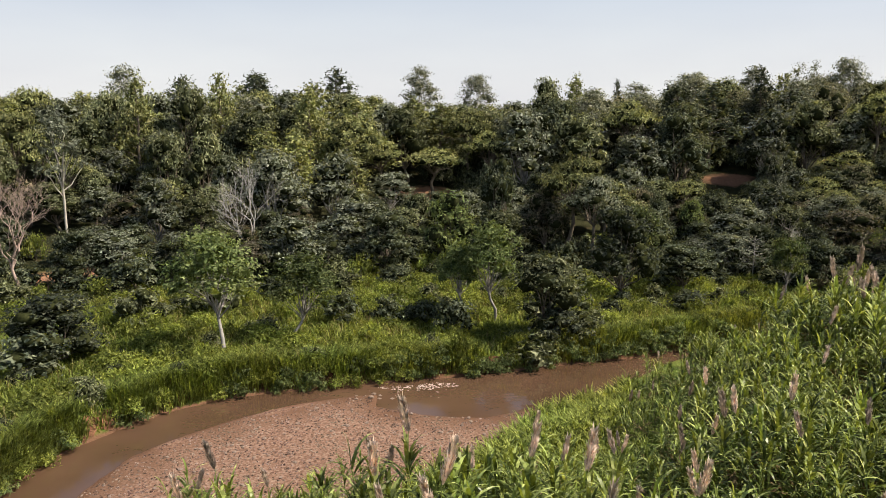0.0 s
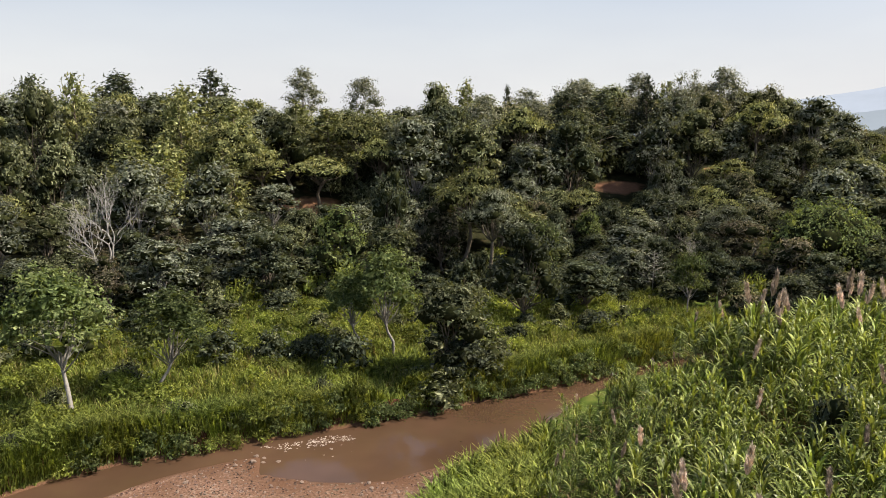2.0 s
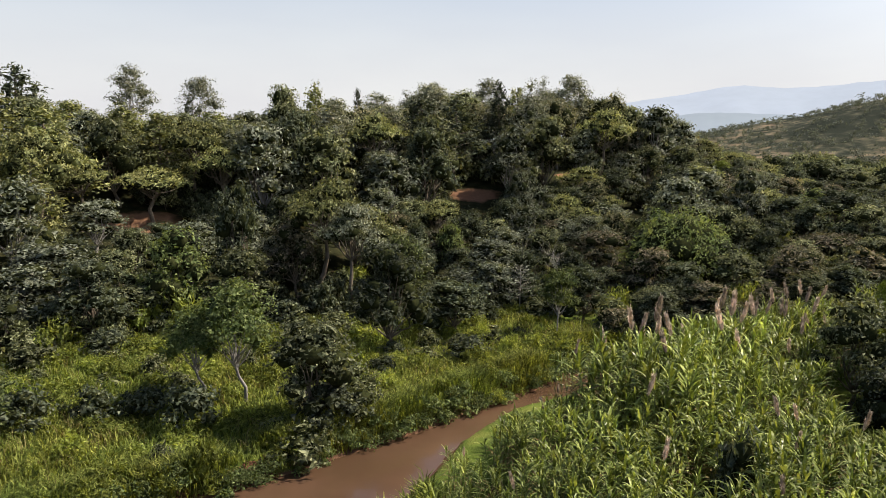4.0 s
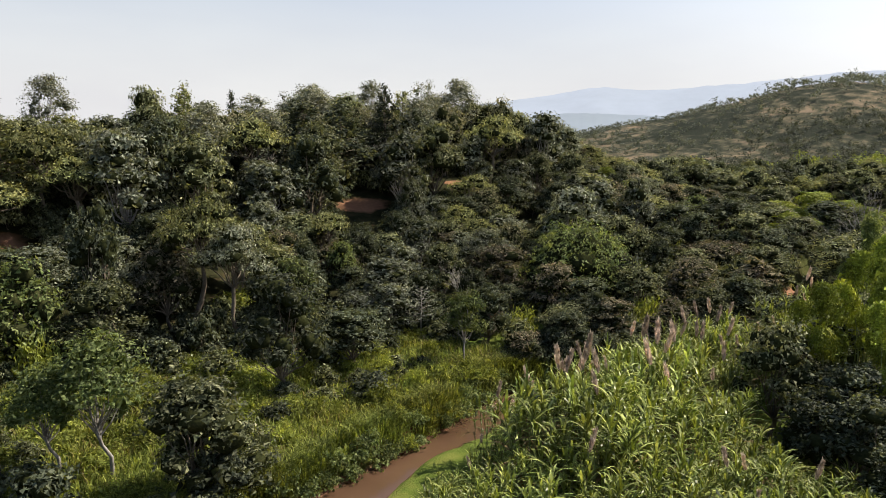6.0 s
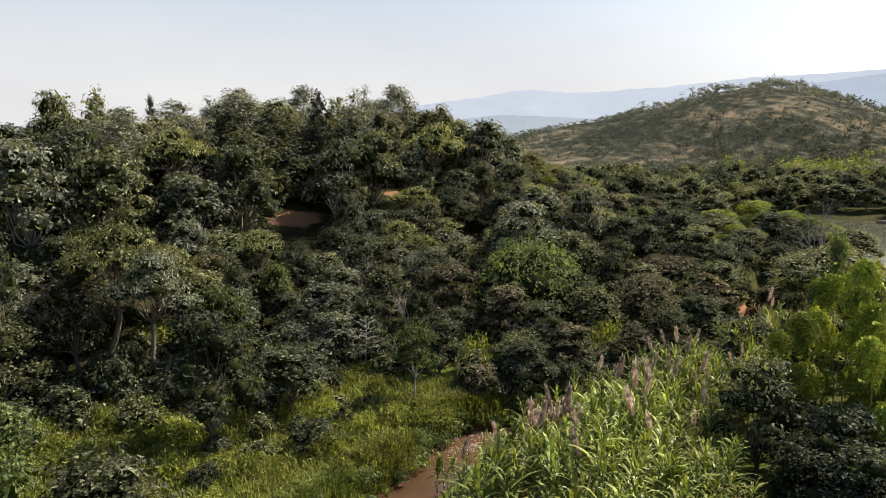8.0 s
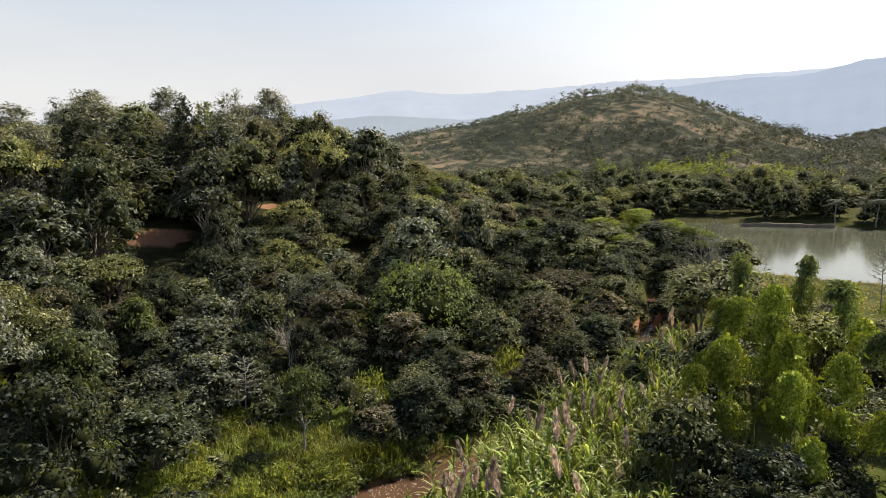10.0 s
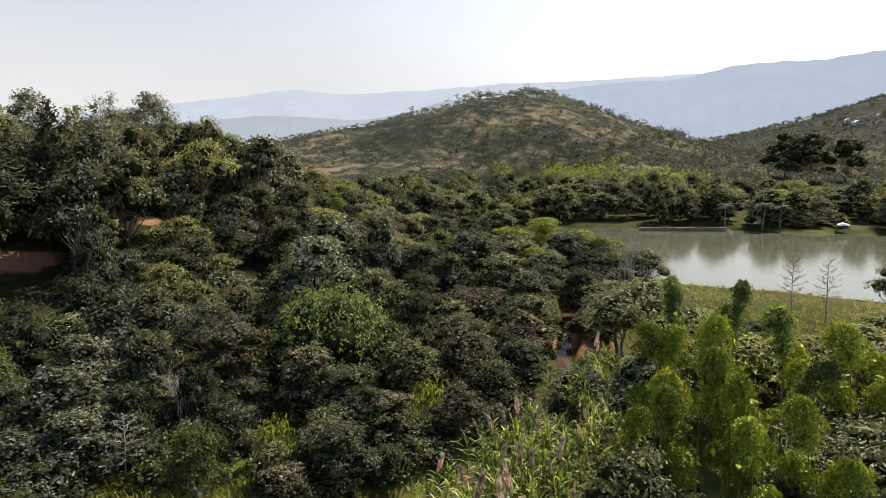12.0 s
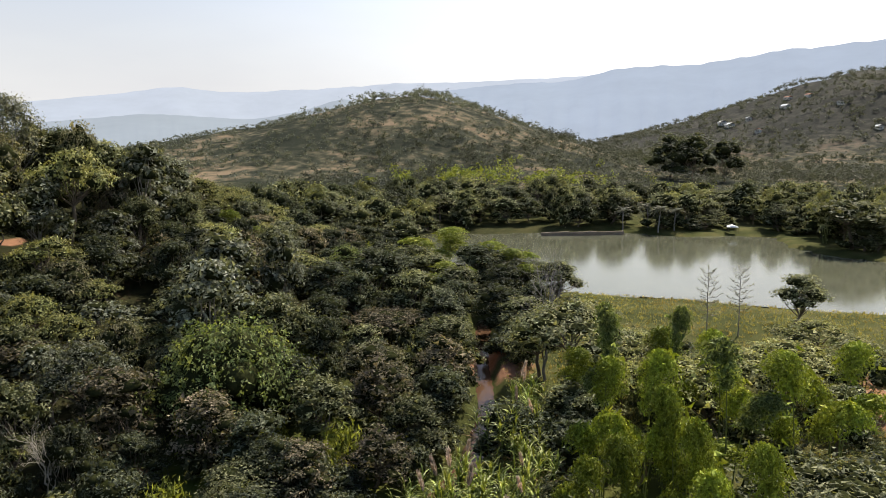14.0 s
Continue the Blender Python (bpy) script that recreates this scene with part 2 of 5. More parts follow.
def land(x, y):
    x, y = np.asarray(x, float), np.asarray(y, float)
    base = 1.15 + 4.5 * smooth(38, 100, x) + 0.22 * ripple(x, y, 4.1, 1.0) + 0.8 * smooth(52, 72, y)
    d = y - hill_foot(x)
    east = 1 - smooth(80, 132, x + 0.25 * (y - 110))
    hill = (7.6 * smooth(-4, 48, d) + 6.5 * smooth(98, 136, y) + 3.0 * smooth(60, 150, d)) * east
    z = base + hill * (1 + 0.05 * ripple(x, y, 17, 2.0)) + 0.4 * ripple(x, y, 9, 4.0) * smooth(2, 20, d)
    far = np.hypot(x - 60, y - 60)
    z = z + 3 * smooth(120, 350, far) + 1.5 * ripple(x, y, 43, 5.0) * smooth(140, 260, far)
    z = z + 45 * np.exp(-(((x - 422) / 112) ** 2 + ((y - 236) / 92) ** 2)) * (1 + 0.10 * ripple(x, y, 31, 3.0))
    z = z + 12.5 * np.exp(-(((x - 385) / 110) ** 2 + ((y - 355) / 70) ** 2)) * (1 + 0.12 * ripple(x, y, 29, 1.0))
    z = z + 5 * np.exp(-(((x - 300) / 85) ** 2 + ((y - 320) / 70) ** 2)) * (1 + 0.2 * ripple(x, y, 27, 6.0))
    z = z + (84 * np.exp(-(((x - 960) / 260) ** 2 + ((y + 90) / 260) ** 2)) + 29 * np.exp(-(((x - 770) / 150) ** 2 + ((y + 60) / 150) ** 2))) * (1 + 0.12 * ripple(x, y, 60, 3.0))
    z = z + smooth(500, 1500, far) * 12 * (1 + ripple(x, y, 170, 2.0))
    # lake basin with a low dam on the near side
    dl = distance_to(LAKE, x, y)
    z = np.where(dl < 14, z + (5.35 - z) * (1 - smooth(5, 14, dl)), z)
    z = np.where(dl < 1.5, 5.35 - (5.35 - 3.4) * (1 - smooth(-2.5, 1.5, dl)), z)
    # river bed, gravel bar, cut banks
    dr = distance_to(RIVER, x, y)
    near = dr < 12
    rl = river_level(x)
    bar = distance_to(BAR, x, y)
    wob = 0.35 * ripple(x, y, 1.3, 2.0)
    bank = rl + (z - rl) * (0.12 + 0.88 * smooth(0.1, 0.9, dr + wob * 0.6)) - 0.1
    low = rl + 0.06 + 0.035 * np.maximum(dr, 0) + 0.04 * ripple(x, y, 0.9, 3.0)
    w = smooth(-0.5, 1.6, bar + wob)
    out = np.where(dr < 40, low + (bank - low) * w, z)
    return np.where(dr < 0.0, np.minimum(rl - 0.7 * smooth(0, 1.4, -dr) + 0.02, out), np.where(dr < 40, out, z))


def height(x, y):
    return float(land(np.array([x]), np.array([y]))[0])


def spread(lo, hi, fine, limit_lo, limit_hi, grow=1.07):
    v = list(np.arange(lo, hi, fine))
    s, p = fine, v[-1]
    while p < limit_hi:
        s *= grow
        p += s
        v.append(p)
    s, p = fine, lo
    while p > limit_lo:
        s *= grow
        p -= s
        v.insert(0, p)
    return np.array(v)


def mesh_object(name, verts, faces, mats, index=None, flat=False):
    me = bpy.data.meshes.new(name)
    me.from_pydata(np.asarray(verts).reshape(-1, 3).tolist(), [], [list(map(int, f)) for f in faces])
    for m in mats:
        me.materials.append(m)
    if index is not None:
        me.polygons.foreach_set("material_index", np.asarray(index, np.int32))
    if not flat:
        me.polygons.foreach_set("use_smooth", np.ones(len(me.polygons), bool))
    me.update()
    return me


def grid_mesh(name, xs, ys, zf, mat):
    X, Y = np.meshgrid(xs, ys)
    Z = zf(X, Y)
    nx, ny = len(xs), len(ys)
    i = np.arange(nx * ny).reshape(ny, nx)
    f = np.stack([i[:-1, :-1], i[:-1, 1:], i[1:, 1:], i[1:, :-1]], -1).reshape(-1, 4)
    return mesh_object(name, np.stack([X, Y, Z], -1), f, [mat])


def ground_material():
    m, n, l, p = material("ground")
    co, geo = n.new("ShaderNodeTexCoord"), n.new("ShaderNodeNewGeometry")
    sep, nrm = n.new("ShaderNodeSeparateXYZ"), n.new("ShaderNodeSeparateXYZ")
    l.new(geo.outputs["Position"], sep.inputs[0])
    l.new(geo.outputs["True Normal"], nrm.inputs[0])

    def noise_of(scale, detail=6.0):
        t = node(n, "ShaderNodeTexNoise", Scale=scale, Detail=detail)
        l.new(co.outputs["Object"], t.inputs["Vector"])
        return t.outputs["Fac"]

    def ranged(v, a0, a1, b0=0.0, b1=1.0):
        r = n.new("ShaderNodeMapRange")
        l.new(v, r.inputs[0])
        for k, q in zip((1, 2, 3, 4), (a0, a1, b0, b1)):
            r.inputs[k].default_value = q
        return r.outputs[0]

    turf = ramp_node(n, [(0.3, (0.043, 0.060, 0.013)), (0.5, (0.085, 0.115, 0.022)), (0.7, (0.145, 0.153, 0.038))])
    l.new(noise_of(0.6), turf.inputs[0])
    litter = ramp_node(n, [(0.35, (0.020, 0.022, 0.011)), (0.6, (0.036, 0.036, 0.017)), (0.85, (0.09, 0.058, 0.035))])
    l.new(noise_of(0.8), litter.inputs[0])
    soil = ramp_node(n, [(0.3, (0.05, 0.026, 0.015)), (0.5, (0.115, 0.055, 0.032)), (0.75, (0.24, 0.125, 0.075))])
    l.new(noise_of(2.2), soil.inputs[0])
    scrub = ramp_node(n, [(0.44, (0.022, 0.026, 0.019)), (0.5, (0.042, 0.045, 0.031)), (0.55, (0.095, 0.086, 0.058)), (0.62, (0.19, 0.145, 0.10))])
    patchy = n.new("ShaderNodeMix")
    patchy.inputs[0].default_value = 0.5
    l.new(noise_of(0.022, 6.0), patchy.inputs[2])
    l.new(noise_of(0.16, 6.0), patchy.inputs[3])
    l.new(patchy.outputs[0], scrub.inputs[0])
    # far-hill ground greyed: its colour carries the haze of distance
    hazed_scrub = ramp_node(n, [(0.44, (0.027, 0.029, 0.026)), (0.5, (0.039, 0.040, 0.035)), (0.57, (0.057, 0.056, 0.049))])
    l.new(patchy.outputs[0], hazed_scrub.inputs[0])
    gravel = ramp_node(n, [(0.3, (0.105, 0.058, 0.039)), (0.5, (0.20, 0.118, 0.082)), (0.7, (0.29, 0.20, 0.152))])
    l.new(noise_of(7.0), gravel.inputs[0])
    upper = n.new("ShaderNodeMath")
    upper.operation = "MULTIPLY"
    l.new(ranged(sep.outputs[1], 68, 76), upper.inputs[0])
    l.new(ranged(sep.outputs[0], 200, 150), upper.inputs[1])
    pasture = ramp_node(n, [(0.3, (0.034, 0.040, 0.013)), (0.5, (0.058, 0.064, 0.021)), (0.7, (0.098, 0.090, 0.036))])
    l.new(noise_of(0.25, 8.0), pasture.inputs[0])
    c = mix_colour(n, l, ranged(sep.outputs[0], 44, 62), turf.outputs[0], pasture.outputs[0])
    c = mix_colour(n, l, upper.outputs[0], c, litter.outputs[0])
    c = mix_colour(n, l, ranged(sep.outputs[0], 190, 230), c, scrub.outputs[0])
    c = mix_colour(n, l, ranged(sep.outputs[0], 520, 640), c, hazed_scrub.outputs[0])
    cut = n.new("ShaderNodeMath")
    cut.operation = "MULTIPLY"
    l.new(ranged(nrm.outputs[2], 0.86, 0.72), cut.inputs[0])
    l.new(ranged(sep.outputs[0], 48, 38), cut.inputs[1])
    steep = cut.outputs[0]
    c = mix_colour(n, l, steep, c, soil.outputs[0])
    lowland = n.new("ShaderNodeMath")
    lowland.operation = "MULTIPLY"
    l.new(ranged(sep.outputs[2], 0.75, 0.55), lowland.inputs[0])
    l.new(ranged(sep.outputs[0], 50, 40), lowland.inputs[1])
    flat_low = n.new("ShaderNodeMath")
    flat_low.operation = "MULTIPLY"
    l.new(lowland.outputs[0], flat_low.inputs[0])
    l.new(ranged(nrm.outputs[2], 0.9, 0.97), flat_low.inputs[1])
    c = mix_colour(n, l, flat_low.outputs[0], c, gravel.outputs[0])
    earth = mix_colour(n, l, 0.6, soil.outputs[0], (0.36, 0.20, 0.125))
    for ca, cb, cc, cd in ((74, 55.5, 2.5, 1.5), (1, 106, 4.5, 3), (49.0, 110.8, 3.6, 2.0), (66.5, 113.0, 1.6, 1.0), (-34, 72, 5, 3), (45, 73.5, 2, 1.5), (77, 59.5, 4, 2), (78, 24, 7, 4)):
        off = node(n, "ShaderNodeVectorMath")
        off.operation = "SUBTRACT"
        l.new(geo.outputs["Position"], off.inputs[0])
        off.inputs[1].default_value = (ca, cb, 0)
        sc = n.new("ShaderNodeVectorMath")
        sc.operation = "MULTIPLY"
        l.new(off.outputs[0], sc.inputs[0])
        sc.inputs[1].default_value = (1 / cc, 1 / cd, 0)
        ln = n.new("ShaderNodeVectorMath")
        ln.operation = "LENGTH"
        l.new(sc.outputs[0], ln.inputs[0])
        add = n.new("ShaderNodeMath")
        l.new(ln.outputs["Value"], add.inputs[0])
        l.new(noise_of(0.5), add.inputs[1])
        c = mix_colour(n, l, ranged(add.outputs[0], 1.7, 1.35), c, earth)
    # wet sand by the water
    c = mix_colour(n, l, ranged(sep.outputs[2], 0.16, 0.06), c, (0.125, 0.068, 0.042))
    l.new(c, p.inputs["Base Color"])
    p.inputs["Roughness"].default_value, p.inputs["Specular IOR Level"].default_value = 0.95, 0.03
    b = n.new("ShaderNodeBump")
    b.inputs["Strength"].default_value, b.inputs["Distance"].default_value = 0.6, 0.15
    l.new(noise_of(9.0), b.inputs["Height"])
    l.new(b.outputs[0], p.inputs["Normal"])
    return m


GROUND = ground_material()
xs = spread(-24, 78, 0.6, -1500, 4600)
ys = spread(20, 64, 0.5, -2500, 4600)
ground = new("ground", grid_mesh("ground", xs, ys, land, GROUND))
tagged(ground, "rolling valley ground with grass, red soil and river gravel", "ground", kind="structure")


def water_material(name, deep, shallow, rough, scale, strength):
    m, n, l, p = material(name)
    co = n.new("ShaderNodeTexCoord")
    t = node(n, "ShaderNodeTexNoise", Scale=0.15, Detail=3.0)
    w = node(n, "ShaderNodeTexNoise", Scale=scale, Detail=3.0)
    l.new(co.outputs["Object"], t.inputs["Vector"])
    l.new(co.outputs["Object"], w.inputs["Vector"])
    r = ramp_node(n, [(0.35, deep), (0.65, shallow)])
    l.new(t.outputs["Fac"], r.inputs[0])
    l.new(r.outputs[0], p.inputs["Base Color"])
    p.inputs["Roughness"].default_value, p.inputs["IOR"].default_value = rough, 1.33
    b = n.new("ShaderNodeBump")
    b.inputs["Strength"].default_value, b.inputs["Distance"].default_value = strength, 0.05
    l.new(w.outputs["Fac"], b.inputs["Height"])
    l.new(b.outputs[0], p.inputs["Normal"])
    return m


def outline_mesh(name, poly, z, mat, step):
    """A water sheet inside an outline, cut from a grid."""
    p = np.array(poly)
    gx, gy = np.arange(p[:, 0].min() - 2, p[:, 0].max() + 2, step), np.arange(p[:, 1].min() - 2, p[:, 1].max() + 2, step)
    X, Y = np.meshgrid(gx, gy)
    inside = distance_to(poly, X, Y) < 1.2
    i = np.arange(X.size).reshape(X.shape)
    keep = inside[:-1, :-1] & inside[:-1, 1:] & inside[1:, 1:] & inside[1:, :-1]
    f = np.stack([i[:-1, :-1], i[:-1, 1:], i[1:, 1:], i[1:, :-1]], -1)[keep]
    Z = z(X) if callable(z) else np.full(X.shape, z)
    used, inv = np.unique(f, return_inverse=True)
    v = np.stack([X, Y, Z], -1).reshape(-1, 3)[used]
    return mesh_object(name, v, inv.reshape(f.shape), [mat])


river = new("river_water", outline_mesh("river_water", RIVER, river_level, water_material("muddy_water", (0.066, 0.038, 0.023), (0.096, 0.055, 0.034), 0.06, 1.3, 0.24), 0.8))
tagged(river, "muddy reddish-brown river water with faint ripples", "river", kind="structure")
lake = new("lake_water", outline_mesh("lake_water", LAKE, LAKE_LEVEL, water_material("lake_water", (0.085, 0.09, 0.062), (0.11, 0.115, 0.08), 0.10, 1.6, 0.14), 2.0))
tagged(lake, "calm grey-green lake water reflecting bright sky", "lake", kind="structure")

# ---- far ranges ----
def far_range(name, radius, depth, headings, crests, colour, label, seed, foot=0.0):
    """A mountain range round the valley: crest heights by heading, slopes with gullies towards the valley."""
    hs = np.linspace(headings[-1], headings[0], 260)
    crest = np.interp(hs, headings[::-1], crests[::-1])
    k = np.hanning(9)
    crest = np.convolve(np.pad(crest, 4, "edge"), k / k.sum(), "valid")
    rough = ripple(hs * 30, hs * 3 + seed, 19, seed) * 0.012 + ripple(hs * 30, hs, 5, seed) * 0.006
    rows = np.linspace(0, 1, 26)
    H, R = np.meshgrid(hs, rows)
    C = np.tile(crest * (1 + rough), (len(rows), 1))
    gully = ripple(H * 22 + 3 * R, R * 9, 6.0, seed) * np.sin(R * np.pi) * 0.22
    dist = radius - depth * (1 - R) + gully * depth * 0.18
    z = foot + (C - foot) * np.power(R, 0.85) * (1 + 0.1 * gully)
    a = np.radians(H)
    v = np.stack([10 + dist * -np.sin(a), 30 + dist * np.cos(a), z], -1)
    i = np.arange(H.size).reshape(H.shape)
    f = np.stack([i[:-1, :-1], i[:-1, 1:], i[1:, 1:], i[1:, :-1]], -1).reshape(-1, 4)
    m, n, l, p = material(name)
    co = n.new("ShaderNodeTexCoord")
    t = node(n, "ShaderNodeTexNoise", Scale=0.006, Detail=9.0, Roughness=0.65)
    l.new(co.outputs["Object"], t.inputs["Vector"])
    # blue distance haze is put in as the range's own emission colour
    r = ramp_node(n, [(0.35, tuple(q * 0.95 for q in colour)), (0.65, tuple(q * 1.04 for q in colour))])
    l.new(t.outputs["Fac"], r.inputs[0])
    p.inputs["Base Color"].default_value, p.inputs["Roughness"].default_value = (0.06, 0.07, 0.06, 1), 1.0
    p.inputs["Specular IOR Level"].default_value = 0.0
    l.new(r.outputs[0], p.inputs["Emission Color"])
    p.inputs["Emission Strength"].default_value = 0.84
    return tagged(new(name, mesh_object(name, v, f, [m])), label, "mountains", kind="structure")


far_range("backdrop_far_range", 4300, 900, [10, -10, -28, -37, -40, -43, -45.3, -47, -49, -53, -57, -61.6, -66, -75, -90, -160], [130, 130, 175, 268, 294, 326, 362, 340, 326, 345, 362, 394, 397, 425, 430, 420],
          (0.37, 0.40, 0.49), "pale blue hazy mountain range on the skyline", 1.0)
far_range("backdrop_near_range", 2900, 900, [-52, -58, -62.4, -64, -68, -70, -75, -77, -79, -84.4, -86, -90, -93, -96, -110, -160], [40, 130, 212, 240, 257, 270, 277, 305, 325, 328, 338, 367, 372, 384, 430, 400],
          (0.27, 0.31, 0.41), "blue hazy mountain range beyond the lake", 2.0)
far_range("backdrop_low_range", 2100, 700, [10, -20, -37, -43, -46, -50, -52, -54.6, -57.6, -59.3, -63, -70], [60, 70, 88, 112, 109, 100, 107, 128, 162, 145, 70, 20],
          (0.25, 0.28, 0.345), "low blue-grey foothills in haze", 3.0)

# ---- building blocks ----
def part(name, me, parent, label=""):
    ob = new(name, me)
    ob.parent = parent
    if label:
        ob["label"] = label
    return ob


def thing(name, label, category, group=""):
    return tagged(new(name), label, category, group)


def unit(v):
    return v / np.maximum(np.linalg.norm(v, axis=-1, keepdims=True), 1e-9)


class Bag:
    """Collects vertices and faces of one mesh."""

    def __init__(self):
        self.v, self.f, self.m, self.n = [], [], [], 0

    def add(self, v, f, mat=0):
        v = np.asarray(v, float).reshape(-1, 3)
        self.v.append(v)
        self.f.extend([[q + self.n for q in face] for face in (f if isinstance(f, list) else f.tolist())])
        self.m.extend([mat] * len(f))
        self.n += len(v)

    def mesh(self, name, mats):
        return mesh_object(name, np.concatenate(self.v), self.f, mats, self.m)


def tube(bag, pts, radii, sides=6, mat=0):
    pts = np.asarray(pts, float)
    t = unit(np.gradient(pts, axis=0))
    ref = np.where(np.abs(t[:, 2:3]) > 0.9, np.array([[1.0, 0, 0]]), np.array([[0, 0, 1.0]]))
    u = unit(np.cross(t, ref))
    w = np.cross(t, u)
    a = np.linspace(0, 2 * np.pi, sides, endpoint=False)
    r = np.asarray(radii)[:, None, None]
    ring = pts[:, None] + r * (u[:, None] * np.cos(a)[None, :, None] + w[:, None] * np.sin(a)[None, :, None])
    i = np.arange(len(pts) * sides).reshape(len(pts), sides)
    j = np.roll(i, -1, 1)
    bag.add(ring, np.stack([i[:-1], j[:-1], j[1:], i[1:]], -1).reshape(-1, 4), mat)


def bend(rng, p0, p1, n=5, sag=0.1):
    k = np.linspace(0, 1, n)[:, None]
    p = p0 + (p1 - p0) * k
    p[1:-1] += rng.normal(0, sag, (n - 2, 3)) * np.linalg.norm(p1 - p0)
    return p


def leaves(bag, pos, out, size, rng, hang=0.0, aspect=0.5, mat=0):
    """Folded leaf blades at pos that face along out."""
    n = len(pos)
    nor = unit(out + rng.normal(0, 0.4, (n, 3)))
    axis = unit(np.cross(nor, rng.normal(0, 1, (n, 3))))
    axis[:, 2] -= hang
    axis = unit(axis)
    side = unit(np.cross(nor, axis))
    s = size * rng.uniform(0.6, 1.3, (n, 1))
    fold = nor * s * 0.12
    half = side * s * aspect * 0.5
    v = np.stack([pos - half, pos + half + fold, pos + axis * s], 1)
    bag.add(v, np.arange(n * 3).reshape(n, 3), mat)


def icosahedron():
    g = (1 + 5 ** 0.5) / 2
    v = unit(np.array([(-1, g, 0), (1, g, 0), (-1, -g, 0), (1, -g, 0), (0, -1, g), (0, 1, g), (0, -1, -g), (0, 1, -g), (g, 0, -1), (g, 0, 1), (-g, 0, -1), (-g, 0, 1)]))
    near = np.linalg.norm(v[:, None] - v[None], axis=-1) < 1.2
    f = [(a, b, c) for a in range(12) for b in range(a + 1, 12) for c in range(b + 1, 12) if near[a, b] and near[b, c] and near[a, c]]
    return v, np.array([t if np.dot(np.cross(v[t[1]] - v[t[0]], v[t[2]] - v[t[0]]), v[t[0]]) > 0 else t[::-1] for t in f])


ICO = icosahedron()


def lobe_leaves(bag, centres, radii, count, size, rng, hang=0.1, core=0.7, aspect=0.5, low=-0.35, mat=0, inner=18, tuft=5, reach=(0.74, 1.12), dense=True):
    """Leaves over the shells of many lobes, denser above, with a loose inner mass."""
    centres, radii = np.asarray(centres, float), np.asarray(radii, float)
    area = radii[:, 0] * radii[:, 1] + radii[:, 0] * radii[:, 2] * 2
    tufts = max(count // tuft, 1)
    which = rng.choice(len(centres), tufts, p=area / area.sum())
    d = unit(rng.normal(0, 1, (tufts, 3)))
    d[:, 2] = np.where(d[:, 2] < low, -d[:, 2] * rng.uniform(0.2, 1, tufts), d[:, 2])
    d = unit(d)
    ragged = rng.uniform(*reach, (tufts, 1)) + 0.12 * np.sin(d[:, :1] * 7 + which[:, None]) * np.cos(d[:, 1:2] * 6)
    which, d, ragged = (np.repeat(q, tuft, 0) for q in (which, d, ragged))
    stray = rng.normal(0, 1, (len(which), 3)) * size * (0.0 if tuft == 1 else 0.75) * [1, 1, 0.55]
    leaves(bag, centres[which] + d * radii[which] * ragged + stray, unit(d / radii[which] * radii[which].mean(1)[:, None] + np.array([0, 0, 0.45])), size, rng, hang, aspect, mat)
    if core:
        # the inside of each lobe: a dense mass coloured dark as shade, then larger, older leaves round it
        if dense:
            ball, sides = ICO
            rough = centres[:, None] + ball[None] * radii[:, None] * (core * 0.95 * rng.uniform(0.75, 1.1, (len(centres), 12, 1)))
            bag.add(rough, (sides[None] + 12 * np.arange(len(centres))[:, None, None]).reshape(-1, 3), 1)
            inner = inner // 2
        n = inner * len(centres)
        which = np.repeat(np.arange(len(centres)), inner)
        d = unit(rng.normal(0, 1, (n, 3)))
        k = rng.uniform(0.6, 1.0, (n, 1)) if dense else rng.uniform(0.25, core, (n, 1))
        size_in = np.minimum(radii[which].min(1) * (0.75 if inner < 30 else 0.5), max(0.6, size * 1.3))[:, None]
        leaves(bag, centres[which] + d * radii[which] * k - d * 0.2 * size_in, d, size_in, rng, hang, 0.75, mat)


def broad_parts(seed, h, r, leaf, bark, count, size, clear=0.3, lobes=15, flat=0.85, lean=0.05, core=0.74, hang=0.15, aspect=0.66, thick=0.02, fill_out=1.0, dense=True):
    """A broad-crowned tree of height h and crown radius r: trunk and limbs, crown."""
    rng = np.random.default_rng(seed)
    wood, crown = Bag(), Bag()
    fork = np.array([rng.normal(0, lean) * h, rng.normal(0, lean) * h, h * max(clear, 0.15)])
    tube(wood, bend(rng, np.array([0, 0, -0.4]), fork, 5, 0.03 if clear < 0.45 else 0.008), np.linspace(thick * 1.25, thick * 0.8, 5) * h, 7)
    ch = h * (1 - clear)
    cs, rs = [], []
    for k in range(lobes):
        a = k * 2.399 + rng.uniform(-0.5, 0.5)
        q = math.sqrt((k + 0.4) / lobes)
        rad = r * rng.uniform(0.30, 0.50) * fill_out
        zz = h * clear + ch * (0.16 + 0.6 * (1 - q ** 2.2) + rng.uniform(-0.08, 0.12))
        reach = q * (r - rad * 0.75) * rng.uniform(0.85, 1.08)
        c = np.array([math.cos(a) * reach, math.sin(a) * reach, zz]) + fork * [1, 1, 0]
        cs.append(c)
        rs.append([rad, rad, min(rad * flat * rng.uniform(0.8, 1.15), ch * 0.34)])
        tube(wood, bend(rng, fork * rng.uniform(0.8, 1.0), c, 4, 0.06), np.linspace(thick * 0.5, thick * 0.12, 4) * h, 4)
    top = max(c[2] + q[2] for c, q in zip(cs, rs))
    for c in cs:
        c[2] += (h - top) * (c[2] / top)
    lobe_leaves(crown, cs, rs, int(count * 1.3), size * 0.84, rng, hang, core, aspect, dense=dense)
    return wood.mesh("trunk", [bark]), crown.mesh("crown", [leaf, CORE_SHADE])


